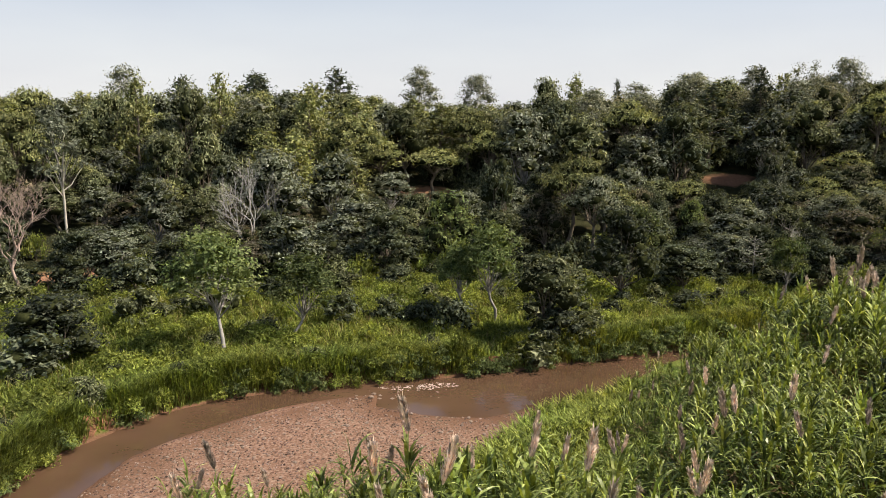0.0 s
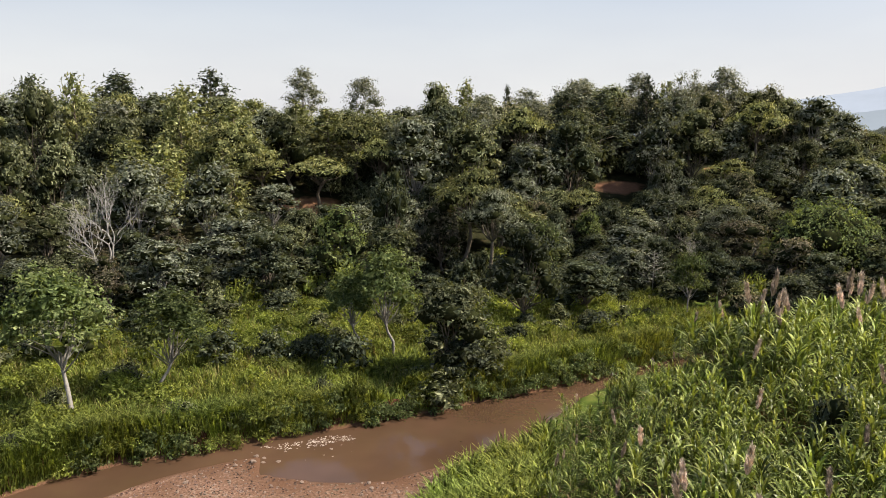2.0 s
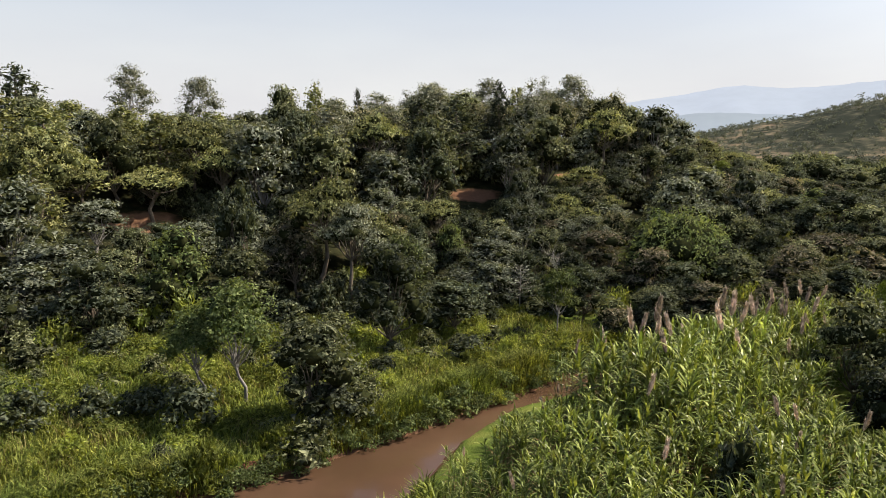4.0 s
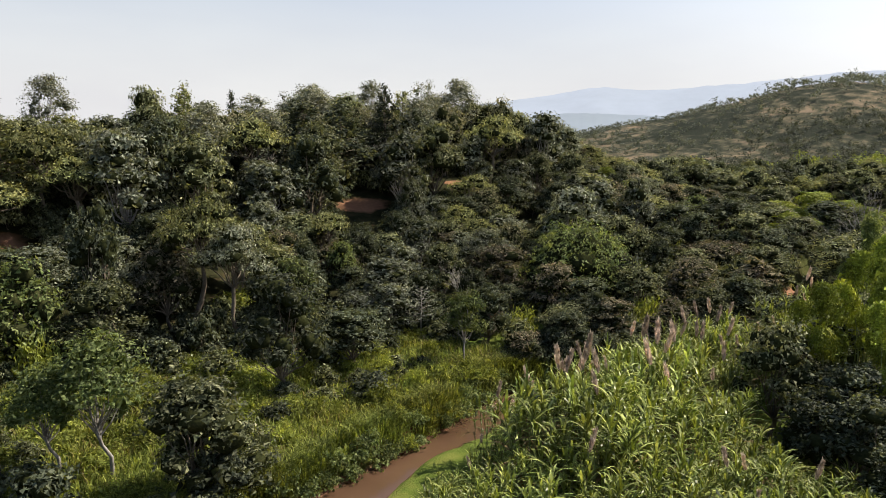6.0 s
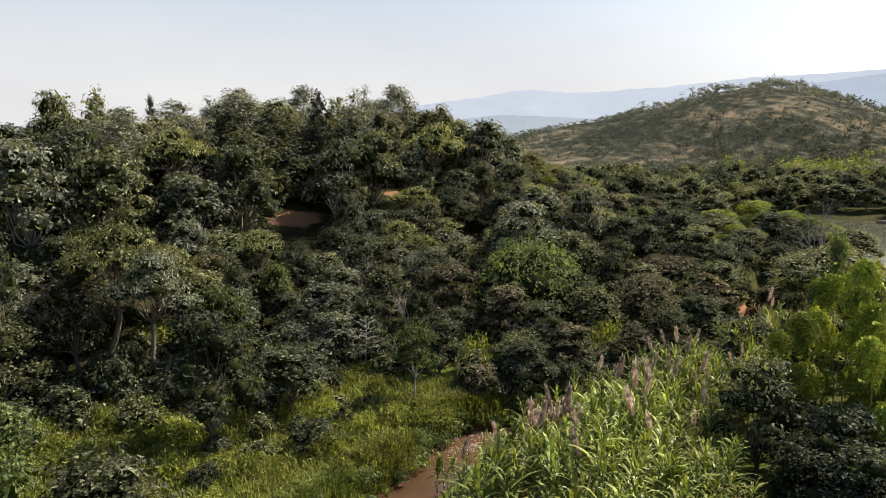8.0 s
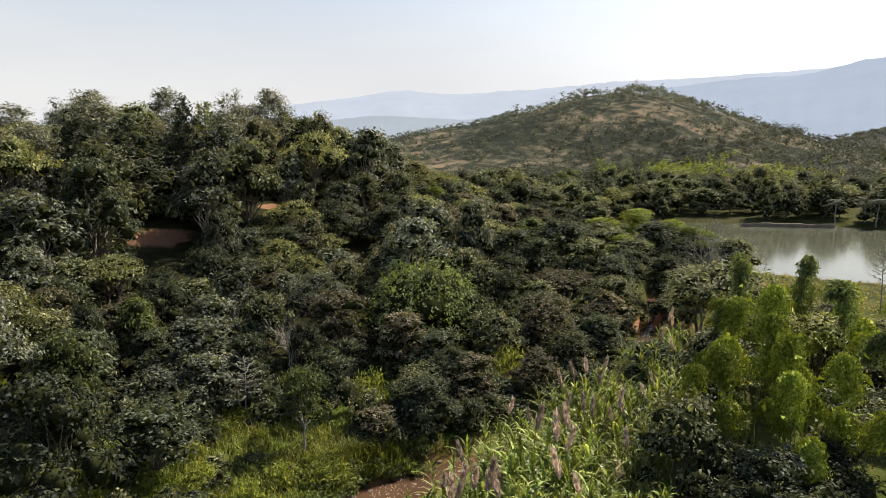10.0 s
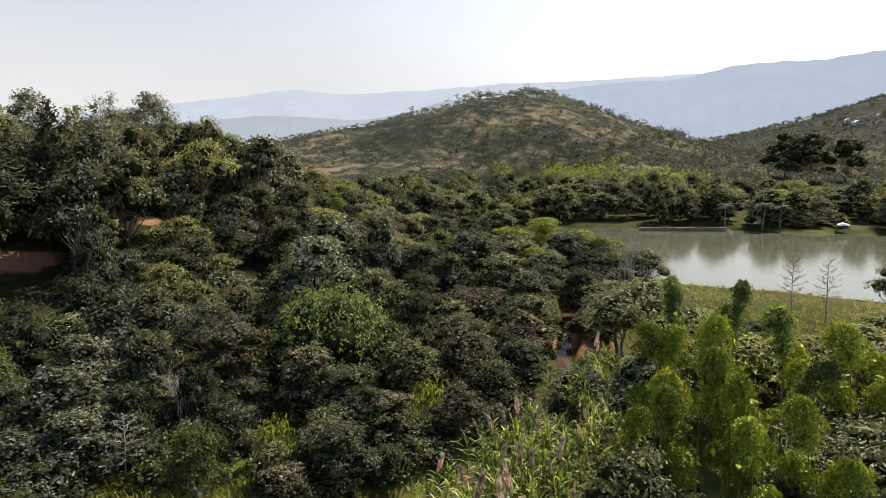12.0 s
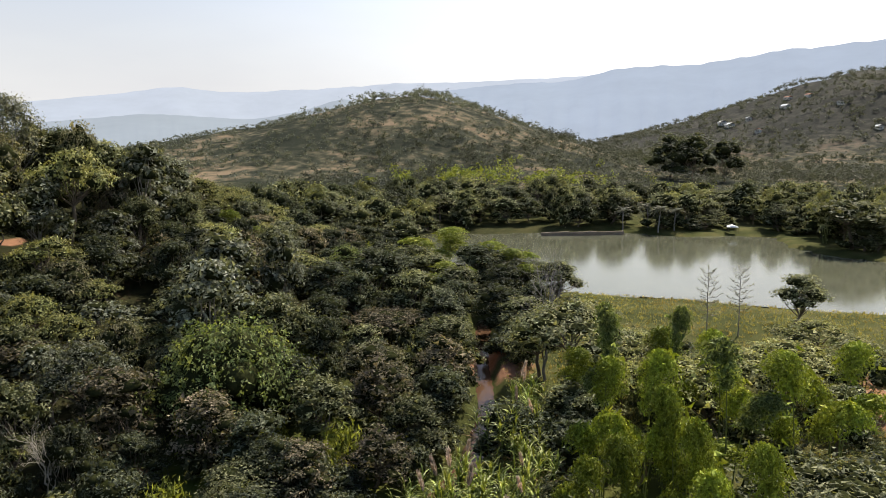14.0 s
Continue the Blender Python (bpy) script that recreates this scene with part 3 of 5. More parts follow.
def umbrella_parts(seed, h, r, leaf, bark, count, size):
    """A flat-topped tree: spreading limbs that carry thin plates of fine leaves."""
    rng = np.random.default_rng(seed)
    wood, crown = Bag(), Bag()
    fork = np.array([rng.normal(0, 0.05) * h, rng.normal(0, 0.05) * h, h * 0.45])
    tube(wood, bend(rng, np.array([0, 0, -0.4]), fork, 5, 0.03), np.linspace(0.03, 0.02, 5) * h, 7)
    cs, rs = [], []
    for k in range(13):
        a, q = k * 2.399 + rng.uniform(-0.3, 0.3), math.sqrt((k + 0.4) / 13)
        rad = r * rng.uniform(0.30, 0.46)
        c = np.array([math.cos(a) * q * (r - rad * 0.7), math.sin(a) * q * (r - rad * 0.7), h * (0.9 - 0.24 * q ** 2 - rng.uniform(0, 0.09))]) + fork * [1, 1, 0]
        cs.append(c)
        rs.append([rad, rad, rad * 0.5])
        tube(wood, bend(rng, fork, c, 5, 0.05), np.linspace(0.010, 0.003, 5) * h, 4)
    lobe_leaves(crown, cs, rs, int(count * 1.3), size, rng, 0.0, 0.62, 0.5, low=-0.2)
    return wood.mesh("trunk", [bark]), crown.mesh("crown", [leaf, CORE_SHADE])


def pine_parts(seed, h, r, leaf, bark, count, size):
    """A pine or cypress: straight stem, rising sprays in tiers."""
    rng = np.random.default_rng(seed)
    wood, crown = Bag(), Bag()
    tube(wood, bend(rng, np.array([0, 0, -0.4]), np.array([rng.normal(0, 0.02) * h, 0, h * 0.97]), 7, 0.008), np.linspace(0.022, 0.003, 7) * h, 6)
    cs, rs = [], []
    for k in range(26):
        u = (k + 0.5) / 26
        z = h * (0.22 + 0.74 * u)
        reach = r * (1.05 - 0.85 * u ** 1.3) * rng.uniform(0.5, 1.0)
        a = k * 2.399
        c = np.array([math.cos(a) * reach, math.sin(a) * reach, z + reach * 0.25])
        cs.append(c)
        rs.append([r * (0.48 - 0.26 * u)] * 2 + [h * 0.075])
        tube(wood, np.array([[0, 0, z - reach * 0.1], c * [0.5, 0.5, 1] - [0, 0, reach * 0.12], c]), [0.006 * h, 0.004 * h, 0.002 * h], 4)
    cs.append(np.array([0, 0, h * 0.97]))
    rs.append([r * 0.16, r * 0.16, h * 0.05])
    lobe_leaves(crown, cs, rs, int(count * 1.3), size, rng, -0.3, 0.55, 0.4, dense=False)
    return wood.mesh("trunk", [bark]), crown.mesh("crown", [leaf, CORE_SHADE])


def bare_mesh(seed, h, bark, forks=4, thick=0.022, spread_by=0.55):
    """A leafless tree of branching limbs and twigs."""
    rng = np.random.default_rng(seed)
    wood = Bag()

    def grow(p, d, length, rad, level):
        q = p + d * length
        pts = bend(rng, p, q, 5, 0.05)
        tube(wood, pts, np.linspace(rad, rad * 0.6, 5), 6 if level < 2 else 4)
        if level >= forks:
            return
        for k in range(3 if level else 4):
            start = pts[-1] if k < 2 else pts[rng.integers(2, 4)]
            nd = unit(d + rng.normal(0, spread_by, 3) + np.array([0, 0, 0.18]))
            grow(start, nd, length * rng.uniform(0.55, 0.85), rad * 0.55, level + 1)

    grow(np.array([0, 0, -0.3]), unit(np.array([rng.normal(0, 0.08), rng.normal(0, 0.08), 1.0])), h * 0.33, h * thick, 0)
    return wood.mesh("wood", [bark])


def bamboo_parts(seed, h, r, culms, per, leaf, size=0.2):
    """A clump of giant bamboo: culms that arch over at the top, hung all round with drooping leafy branchlets."""
    rng = np.random.default_rng(seed)
    wood, crown = Bag(), Bag()
    for k in range(culms):
        a = k * 2.399 + rng.uniform(-0.5, 0.5)
        reach = r * (0.45 if k == 0 else rng.uniform(0.7, 1.0))
        hh = h * (1.0 if k == 0 else rng.uniform(0.6, 0.88))
        u = np.linspace(0, 1, 15)
        lean = np.array([math.cos(a), math.sin(a), 0])
        rise = np.where(u < 0.86, u / 0.86, 1 - 5.5 * (u - 0.86) ** 2)
        pts = lean * r * 0.1 + lean * (reach * u ** 3.2)[:, None] + np.array([0, 0, 1.0]) * (hh * np.minimum(rise, 1 - 0.9 * np.maximum(0.9 - u, 0) ** 1.0))[:, None]
        tube(wood, pts, np.linspace(0.055, 0.008, 15), 5)
        n = per // 9
        t = 1 - rng.uniform(0, 1, n) ** 1.3 * 0.36
        az = rng.uniform(0, 6.283, n)
        out = np.stack([np.cos(az), np.sin(az), np.zeros(n)], 1)
        root = np.stack([np.interp(t, u, pts[:, j]) for j in range(3)], 1)
        length = r * 0.5 * rng.uniform(0.6, 1.1, n) * np.interp(t, [0.64, 0.75, 0.92, 1.0], [0.5, 0.9, 1.0, 0.55])
        v = np.tile(np.linspace(0.2, 1.0, 9), n)
        root, out, length = (np.repeat(q, 9, 0) for q in (root, out, length))
        pos = root + out * (length * v)[:, None] + np.array([0, 0, 1.0]) * (length * (0.35 * v - 1.15 * v ** 2))[:, None] + rng.normal(0, 0.05, (n * 9, 3))
        leaves(crown, pos, unit(out * (0.4 + v)[:, None] + np.array([0, 0, 1.0]) * (1.3 - 0.8 * v)[:, None]), size, rng, 0.8, 0.36)
        t = rng.uniform(0.66, 0.98, 60)
        core = np.stack([np.interp(t, u, pts[:, j]) for j in range(3)], 1) + rng.normal(0, 0.16 * r, (60, 3)) - [0, 0, 0.3]
        leaves(crown, core, unit(rng.normal(0, 1, (60, 3))), 0.5, rng, 0.8, 0.5)
    return wood.mesh("stem", [CULM]), crown.mesh("foliage", [leaf])


def blade(bag, base, tip_dir, length, width, rng, mat=0, arch=0.9):
    """One arching strap leaf of four segments."""
    u = np.linspace(0, 1, 5)[:, None]
    flat = unit(np.array([tip_dir[0], tip_dir[1], 0.0]) + 1e-6)
    p = base + length * (u * tip_dir - arch * u ** 2 * np.array([0, 0, 0.55]) + 0.12 * u ** 2 * flat)
    s = np.cross(flat, [0, 0, 1.0]) * width * np.array([0.6, 1.0, 0.9, 0.6, 0.05])[:, None]
    v = np.stack([p - s * 0.5, p + s * 0.5], 1).reshape(-1, 3)
    f = [[2 * i, 2 * i + 1, 2 * i + 3, 2 * i + 2] for i in range(4)]
    bag.add(v, f, mat)


def plume_mesh(bag, base, rng, mat, length=0.9):
    """A feathery plume: fine upswept strands round a leaning axis."""
    lean = np.array([rng.normal(0, 0.16), rng.normal(0, 0.16), 1.0])
    n = 200
    u = rng.uniform(0.0, 1, n)
    p = base + lean * (u * length * 0.85)[:, None]
    w = (0.1 * np.sin(np.pi * np.clip(0.12 + 0.86 * u, 0, 1)) + 0.01)[:, None]
    off = unit(rng.normal(0, 1, (n, 3)) * [1, 1, 0.1]) * w * rng.uniform(0.3, 1, (n, 1))
    s = 0.26 * rng.uniform(0.7, 1.2, (n, 1))
    out = unit(off)
    axis = unit(lean + out * 0.35)
    side = np.cross(axis, out) * 0.02
    q = p + off
    bag.add(np.stack([q - side, q + side, q + axis * s * 0.6 + side, q + axis * s], 1), np.arange(n * 4).reshape(n, 4), mat)


def cane_parts(seed, stalks, h, plumes, radius=1.0):
    """A clump of river cane: stalks that end in fans of strap leaves, some with a plume."""
    rng = np.random.default_rng(seed)
    stem, leaf, plume = Bag(), Bag(), Bag()
    for k in range(stalks):
        a, q = rng.uniform(0, 6.283), radius * math.sqrt(rng.uniform(0, 1))
        b = np.array([math.cos(a) * q, math.sin(a) * q, -0.2])
        hh = h * rng.uniform(0.6, 0.9)
        top = b + np.array([rng.normal(0, 0.1) * hh, rng.normal(0, 0.1) * hh, hh])
        tube(stem, np.array([b, (b + top) / 2 + rng.normal(0, 0.05, 3), top]), [0.03, 0.025, 0.015], 4)
        fan = rng.uniform(0, 6.283)
        for j in range(15):
            u = 0.4 + 0.08 * j if j < 5 else 0.82 + 0.18 * (j - 5) / 9
            az = fan + (j % 2) * math.pi + rng.normal(0, 0.55)
            el = 0.5 + 0.95 * (j / 14) + rng.normal(0, 0.12)
            d = np.array([math.cos(az) * math.cos(el), math.sin(az) * math.cos(el), math.sin(el)])
            blade(leaf, b + (top - b) * u, d, rng.uniform(0.95, 1.6), rng.uniform(0.08, 0.13), rng, 1 if j < 4 and rng.random() < 0.6 else 0, rng.uniform(0.65, 1.15))
        if k < plumes:
            tip = top + np.array([rng.normal(0, 0.08), rng.normal(0, 0.08), 0.9])
            tube(stem, np.array([top, (top + tip) / 2, tip]), [0.012, 0.01, 0.008], 4)
            plume_mesh(plume, tip - [0, 0, 0.1], rng, 0, rng.uniform(0.9, 1.3))
    out = [("stem", stem.mesh("stem", [CULM])), ("foliage", leaf.mesh("foliage", [LEAF_CANE, CANE_DRY]))]
    if plumes:
        out.append(("plume", plume.mesh("plume", [PLUME])))
    return out


# ---- trees: one of each kind, then copies ----
KINDS = {}


def kind(key, name, label, category, group, pairs):
    """Several grown shapes of one kind; pairs of trunk and crown meshes."""
    KINDS[key] = (name, label, category, group, pairs)


kind("dark", "broadleaf_tree", "dark green broadleaf tree with a dense rounded crown", "tree", "forest trees",
     [broad_parts(s, 9.0, 3.6, LEAF_DARK, BARK, 1900, 0.36, 0.07, 16) for s in (11, 12, 13)])
kind("mid", "green_tree", "mid-green broadleaf tree with a lumpy crown", "tree", "forest trees",
     [broad_parts(s, 9.0, 3.4, LEAF_MID, BARK, 1900, 0.34, 0.18, 14) for s in (21, 22, 23)])
kind("pale", "silverleaf_tree", "grey-green tree with large silvery leaves", "tree", "forest trees",
     [broad_parts(s, 9.0, 3.4, LEAF_PALE, GREY_BARK, 1500, 0.42, 0.2, 15, 0.7, core=0.7) for s in (31, 32, 33)])
kind("bright", "leafy_tree", "bright green leafy tree with a wide crown", "tree", "forest trees",
     [broad_parts(s, 8.0, 3.6, LEAF_BRIGHT, BARK, 1900, 0.36, 0.14, 18) for s in (41, 42)])
kind("big", "leafy_tree", "large bright green leafy tree with a broad heaped crown", "tree", "forest trees",
     [broad_parts(45, 8.6, 7.4, LEAF_BRIGHT, BARK, 8000, 0.34, 0.08, 30, 0.9)])
kind("brown", "olive_brown_tree", "olive-brown tree with reddish young leaves", "tree", "forest trees",
     [broad_parts(s, 8.0, 3.0, LEAF_BROWN, BARK, 1600, 0.32, 0.2, 13) for s in (51, 52)])
kind("umbrella", "umbrella_tree", "flat-topped yellow-green tree with feathery leaves", "tree", "forest trees",
     [umbrella_parts(s, 9.0, 4.2, LEAF_YELLOW, BARK, 1900, 0.30) for s in (61, 62, 63)])
kind("umbrella_dark", "umbrella_tree", "wide flat-topped tree with layered olive foliage", "tree", "forest trees",
     [umbrella_parts(s, 9.0, 4.6, LEAF_MID, BARK, 2600, 0.28) for s in (66, 67)])
kind("pine", "pine_tree", "yellow-green conifer with rising sprays", "tree", "ridge trees",
     [pine_parts(s, 12.0, 2.6, LEAF_YELLOW, BARK, 1250, 0.44) for s in (71, 72)])
kind("pine_dark", "pine_tree", "dark green conifer with a ragged outline", "tree", "ridge trees",
     [pine_parts(s, 12.0, 2.6, LEAF_DARK, BARK, 1200, 0.44) for s in (76, 77)])
kind("gum", "gum_tree", "tall grey-green gum tree with a slender trunk", "tree", "ridge trees",
     [broad_parts(s, 15.0, 3.4, LEAF_GUM, GREY_BARK, 2500, 0.42, 0.24, 22, 1.1, 0.03, core=0.66, hang=0.4, aspect=0.4, thick=0.011, fill_out=0.95, dense=False) for s in (81, 82, 83)])
kind("slender", "slender_tree", "slender tree with a pale forked trunk and open green crown", "tree", "meadow trees",
     [broad_parts(s, 8.0, 2.6, LEAF_BRIGHT, GREY_BARK, 2300, 0.25, 0.36, 17, 0.8, 0.06, core=0.55, thick=0.012, dense=False) for s in (91, 92)])
kind("white", "white_stemmed_tree", "tall thin tree with a white bare trunk", "tree", "forest trees",
     [broad_parts(95, 15.0, 3.0, LEAF_PALE, PALE_BARK, 800, 0.42, 0.5, 14, 0.9, 0.02, core=0.4, thick=0.009, dense=False)])
kind("shrub", "shrub", "leafy green shrub growing in the meadow grass", "shrub", "meadow shrubs",
     [broad_parts(s, 2.2, 1.6, LEAF_MID, BARK, 420, 0.26, 0.02, 7) for s in (101, 102, 103)])
kind("shrub_dark", "shrub", "dense dark green bush", "shrub", "meadow shrubs",
     [broad_parts(s, 2.4, 1.6, LEAF_DARK, BARK, 400, 0.27, 0.02, 8) for s in (106, 107)])
kind("weed", "weed_mound", "yellow-green mound of tall weeds and grass", "weeds", "meadow weeds",
     [broad_parts(s, 1.4, 1.5, GRASS, BARK, 330, 0.3, 0.0, 7, core=0.8, hang=-0.5, aspect=0.3, dense=False) for s in (108, 109, 110)])
kind("bank_plant", "bank_plant", "leafy green plants overhanging the river bank", "plants", "bank plants",
     [broad_parts(s, 1.3, 1.3, LEAF_BRIGHT, BARK, 300, 0.26, 0.0, 7, core=0.8, hang=0.4, dense=False) for s in (114, 115)])
kind("bamboo", "bamboo_clump", "yellow-green bamboo clump with arching feathery tops", "bamboo", "bamboo by the river",
     [bamboo_parts(s, 10.0, 2.4, 3, 2900, LEAF_BAMBOO) for s in (111, 112, 113)])
kind("bamboo_tall", "bamboo_clump", "tall slim green bamboo with a nodding top", "bamboo", "bamboo by the river",
     [bamboo_parts(s, 12.0, 1.7, 2, 2600, LEAF_BRIGHT) for s in (116, 117)])
kind("olive", "olive_green_tree", "dull olive-green tree with a wide lumpy crown", "tree", "forest trees",
     [broad_parts(s, 9.0, 4.2, LEAF_OLIVE, GREY_BARK, 2400, 0.32, 0.2, 17, 0.8) for s in (55, 56)])
kind("feather", "feathery_tree", "grey-green tree with a soft feathery flat crown", "tree", "forest trees",
     [umbrella_parts(s, 8.0, 3.6, LEAF_PALE, BARK, 3200, 0.22) for s in (64, 65)])
kind("umbrella_brown", "umbrella_tree", "spreading flat-topped tree with olive-brown foliage", "tree", "stream trees",
     [umbrella_parts(s, 5.0, 4.6, LEAF_BROWN, BARK, 3200, 0.26) for s in (68, 69)])
kind("far_dark", "shore_tree", "dark green tree on the lake shore", "tree", "lake shore trees",
     [broad_parts(s, 10.0, 4.6, LEAF_DARK, BARK, 900, 0.56, 0.04, 14) for s in (121, 122)])
kind("far_mid", "shore_tree", "green tree on the lake shore", "tree", "lake shore trees",
     [broad_parts(s, 10.0, 4.4, LEAF_MID, BARK, 900, 0.54, 0.04, 14) for s in (126, 127)])
kind("far_umbrella", "umbrella_tree", "spreading flat-topped tree on the lake shore", "tree", "lake shore trees",
     [umbrella_parts(s, 10.0, 6.0, LEAF_MID, BARK, 700, 0.7) for s in (131,)])
kind("far_bamboo", "bamboo_clump", "light green bamboo clump beyond the lake", "bamboo", "lake shore trees",
     [bamboo_parts(s, 11.0, 3.5, 4, 450, LEAF_YELLOW, 0.5) for s in (136,)])

NATIVE = {"dark": (9, 3.6), "mid": (9, 3.4), "pale": (9, 3.4), "bright": (8, 3.6), "big": (8.6, 7.4), "brown": (8, 3.0), "umbrella": (9, 4.2), "umbrella_dark": (9, 4.6), "pine": (12, 2.6), "pine_dark": (12, 2.6),
          "gum": (15, 3.4), "slender": (8, 2.6), "white": (15, 3.0), "shrub": (2.2, 1.6), "shrub_dark": (2.4, 1.6), "weed": (1.4, 1.5), "bank_plant": (1.3, 1.3), "bamboo": (10, 2.4), "bamboo_tall": (12, 1.7), "olive": (9, 4.2), "feather": (8, 3.6), "umbrella_brown": (5, 4.6), "far_dark": (10, 4.6), "far_mid": (10, 4.4), "far_umbrella": (10, 6), "far_bamboo": (11, 3.5)}
place_rng = np.random.default_rng(5)
PLANTED = []


def plant(key, x, y, h, r, turn=None, label="", z=None, called=""):
    """A tree of that kind at (x, y): height h, crown radius r."""
    name, lab, category, group, pairs = KINDS[key]
    trunk, crown = pairs[place_rng.integers(len(pairs))]
    root = thing(called or name, label or lab, category, group)
    if z is None:
        z = height(x, y)
    h0, r0 = NATIVE[key]
    turn = place_rng.uniform(0, 6.283) if turn is None else turn
    root.matrix_basis = Matrix.LocRotScale((x, y, z - 0.05), Euler((0, 0, turn)), (r / r0, r / r0, h / h0))
    part(trunk.name.split(".")[0], trunk, root)
    part(crown.name.split(".")[0], crown, root)
    PLANTED.append((x, y, r))
    return root


VIEWS = [(-16.5, 75.5, 2.4, 11), (-37.5, 69, 2.4, 11), (40.6, 73.6, 2.2, 11), (-38, 80, 2.4, 11), (49, 111, 3.6, 14), (67.5, 114, 3, 9), (1, 106, 3, 9)]


def free(x, y, gap):
    for a, b, wide, deep in VIEWS:
        dx, dy = 4 - a, 20 - b
        n = math.hypot(dx, dy)
        u = ((x - a) * dx + (y - b) * dy) / n
        if -1 < u < deep and abs((x - a) * dy - (y - b) * dx) / n < wide:
            return False
    return all((x - a) ** 2 + (y - b) ** 2 > (gap + 0.45 * c) ** 2 for a, b, c in PLANTED)


# the meadow and river bank
for key, x, y, h, r in [
        ("slender", -12.6, 48.6, 9.0, 3.5), ("slender", -9.3, 51.5, 7.0, 3.0), ("slender", 7.0, 57.8, 8.6, 2.9), ("mid", 10.4, 52.8, 7.2, 3.1), ("slender", 4.6, 59.5, 6.6, 2.4), ("shrub_dark", 10.6, 51.6, 3.0, 2.2), ("shrub_dark", 3.0, 55.0, 3.0, 2.0), ("shrub", 13.5, 55.5, 2.4, 1.9), ("shrub_dark", 24.0, 60.5, 2.0, 1.8),
        ("slender", 33.6, 62.8, 6.4, 1.9), ("dark", -24.3, 45.6, 5.4, 3.4), ("shrub_dark", -6.0, 57.5, 3.0, 2.0), ("shrub_dark", -2.2, 58.3, 2.4, 1.6),
        ("shrub_dark", -24.0, 44.6, 3.4, 2.6), ("shrub", -22, 58, 3.4, 2.8), ("shrub", -17, 61, 3.2, 2.6), ("shrub_dark", 0.6, 57.6, 2.2, 1.5), ("shrub", 8.5, 49.6, 2.4, 2.0), ("shrub", 12.5, 52.6, 2.2, 2.0)]:
    plant(key, x, y, h, r)
# at the foot of the wood and along the upper stream: kind, place, height, crown radius
for key, x, y, h, r in [
        ("brown", 48.5, 60.9, 4.2, 2.5), ("umbrella_dark", 42.4, 61.1, 4.4, 2.3), ("brown", 38.2, 61.2, 2.8, 1.7), ("brown", 59.1, 61.6, 5.8, 2.9), ("dark", 47.2, 62.0, 4.8, 2.2),
        ("dark", 19.4, 64.6, 9.1, 3.5), ("olive", 64.6, 64.8, 4.7, 3.3), ("dark", 49, 65, 5.0, 3.0), ("dark", 26.3, 67.3, 5.2, 3.1), ("umbrella_brown", 75.0, 68.9, 3.3, 4.9),
        ("brown", -16.0, 69.9, 6.0, 2.3), ("pale", -11.5, 71.5, 7.0, 3.4), ("big", 54.0, 71.5, 8.6, 6.4), ("dark", 41.7, 72.8, 5.7, 1.9), ("mid", 92.2, 72.9, 3.0, 3.6),
        ("mid", 64.8, 73.3, 6.3, 3.0), ("dark", 83, 74.5, 7.5, 4.6), ("mid", 62.5, 74.5, 8.0, 3.2), ("dark", -3, 75, 7, 3.4)]:
    plant(key, x, y, h, r)
# on the lower slope: kind, place, height, crown radius
for key, x, y, h, r in [
        ("pale", 29.7, 75.2, 3.7, 2.8), ("bright", 23.9, 75.4, 7.4, 2.5), ("mid", 9, 76, 7.0, 3.4), ("pale", 34.8, 76.5, 6.4, 3.5), ("feather", 19.4, 76.6, 10.3, 3.5),
        ("umbrella", 40.0, 77.0, 4.3, 1.6), ("pale", -8.2, 77.2, 5.7, 3.6), ("bright", 4.2, 77.4, 8.8, 3.4), ("dark", 25.7, 77.5, 7.0, 3.7), ("feather", 47.3, 78.3, 8.1, 3.5),
        ("pale", -27.2, 78.8, 8.9, 3.5), ("dark", 78.0, 79.4, 6.3, 4.1), ("pale", 60.6, 79.5, 10.8, 4.2), ("pale", -5.9, 79.9, 7.0, 4.1), ("umbrella", 16.8, 80.0, 12.3, 4.1),
        ("white", -38, 80, 15.5, 3.0), ("brown", 15.1, 80.5, 8.6, 3.0), ("bright", 85.9, 80.6, 6.2, 3.3), ("dark", 9.5, 81.0, 12.1, 2.7)]:
    plant(key, x, y, h, r)
# on the middle slope: kind, place, height, crown radius
for key, x, y, h, r in [
        ("pale", 73.6, 81.2, 9.9, 2.9), ("pale", 38.3, 81.4, 6.1, 2.8), ("olive", 53.4, 82.8, 7.0, 2.4), ("dark", 29.5, 82.9, 6.9, 1.8), ("bright", 33.1, 83.4, 6.2, 2.1),
        ("umbrella", 22.0, 84.2, 8.6, 3.7), ("pale", -16.3, 84.4, 10.3, 4.0), ("pale", 42.4, 85.0, 8.0, 3.4), ("pale", 69.9, 85.5, 9.7, 4.2), ("brown", 27.7, 86.3, 6.9, 2.0),
        ("pale", -9.9, 87.2, 10.4, 4.0), ("mid", 49.1, 88.1, 6.2, 2.4), ("pale", -17.0, 89.4, 10.0, 4.1), ("dark", 39.3, 90.2, 6.4, 2.5), ("dark", 69.8, 92.9, 7.3, 3.3),
        ("umbrella", 35.4, 93.8, 6.6, 3.0), ("dark", 57.1, 95.4, 6.1, 3.7), ("pale", 48.2, 95.7, 9.1, 2.3), ("olive", 59.7, 97.0, 6.4, 3.1)]:
    plant(key, x, y, h, r)
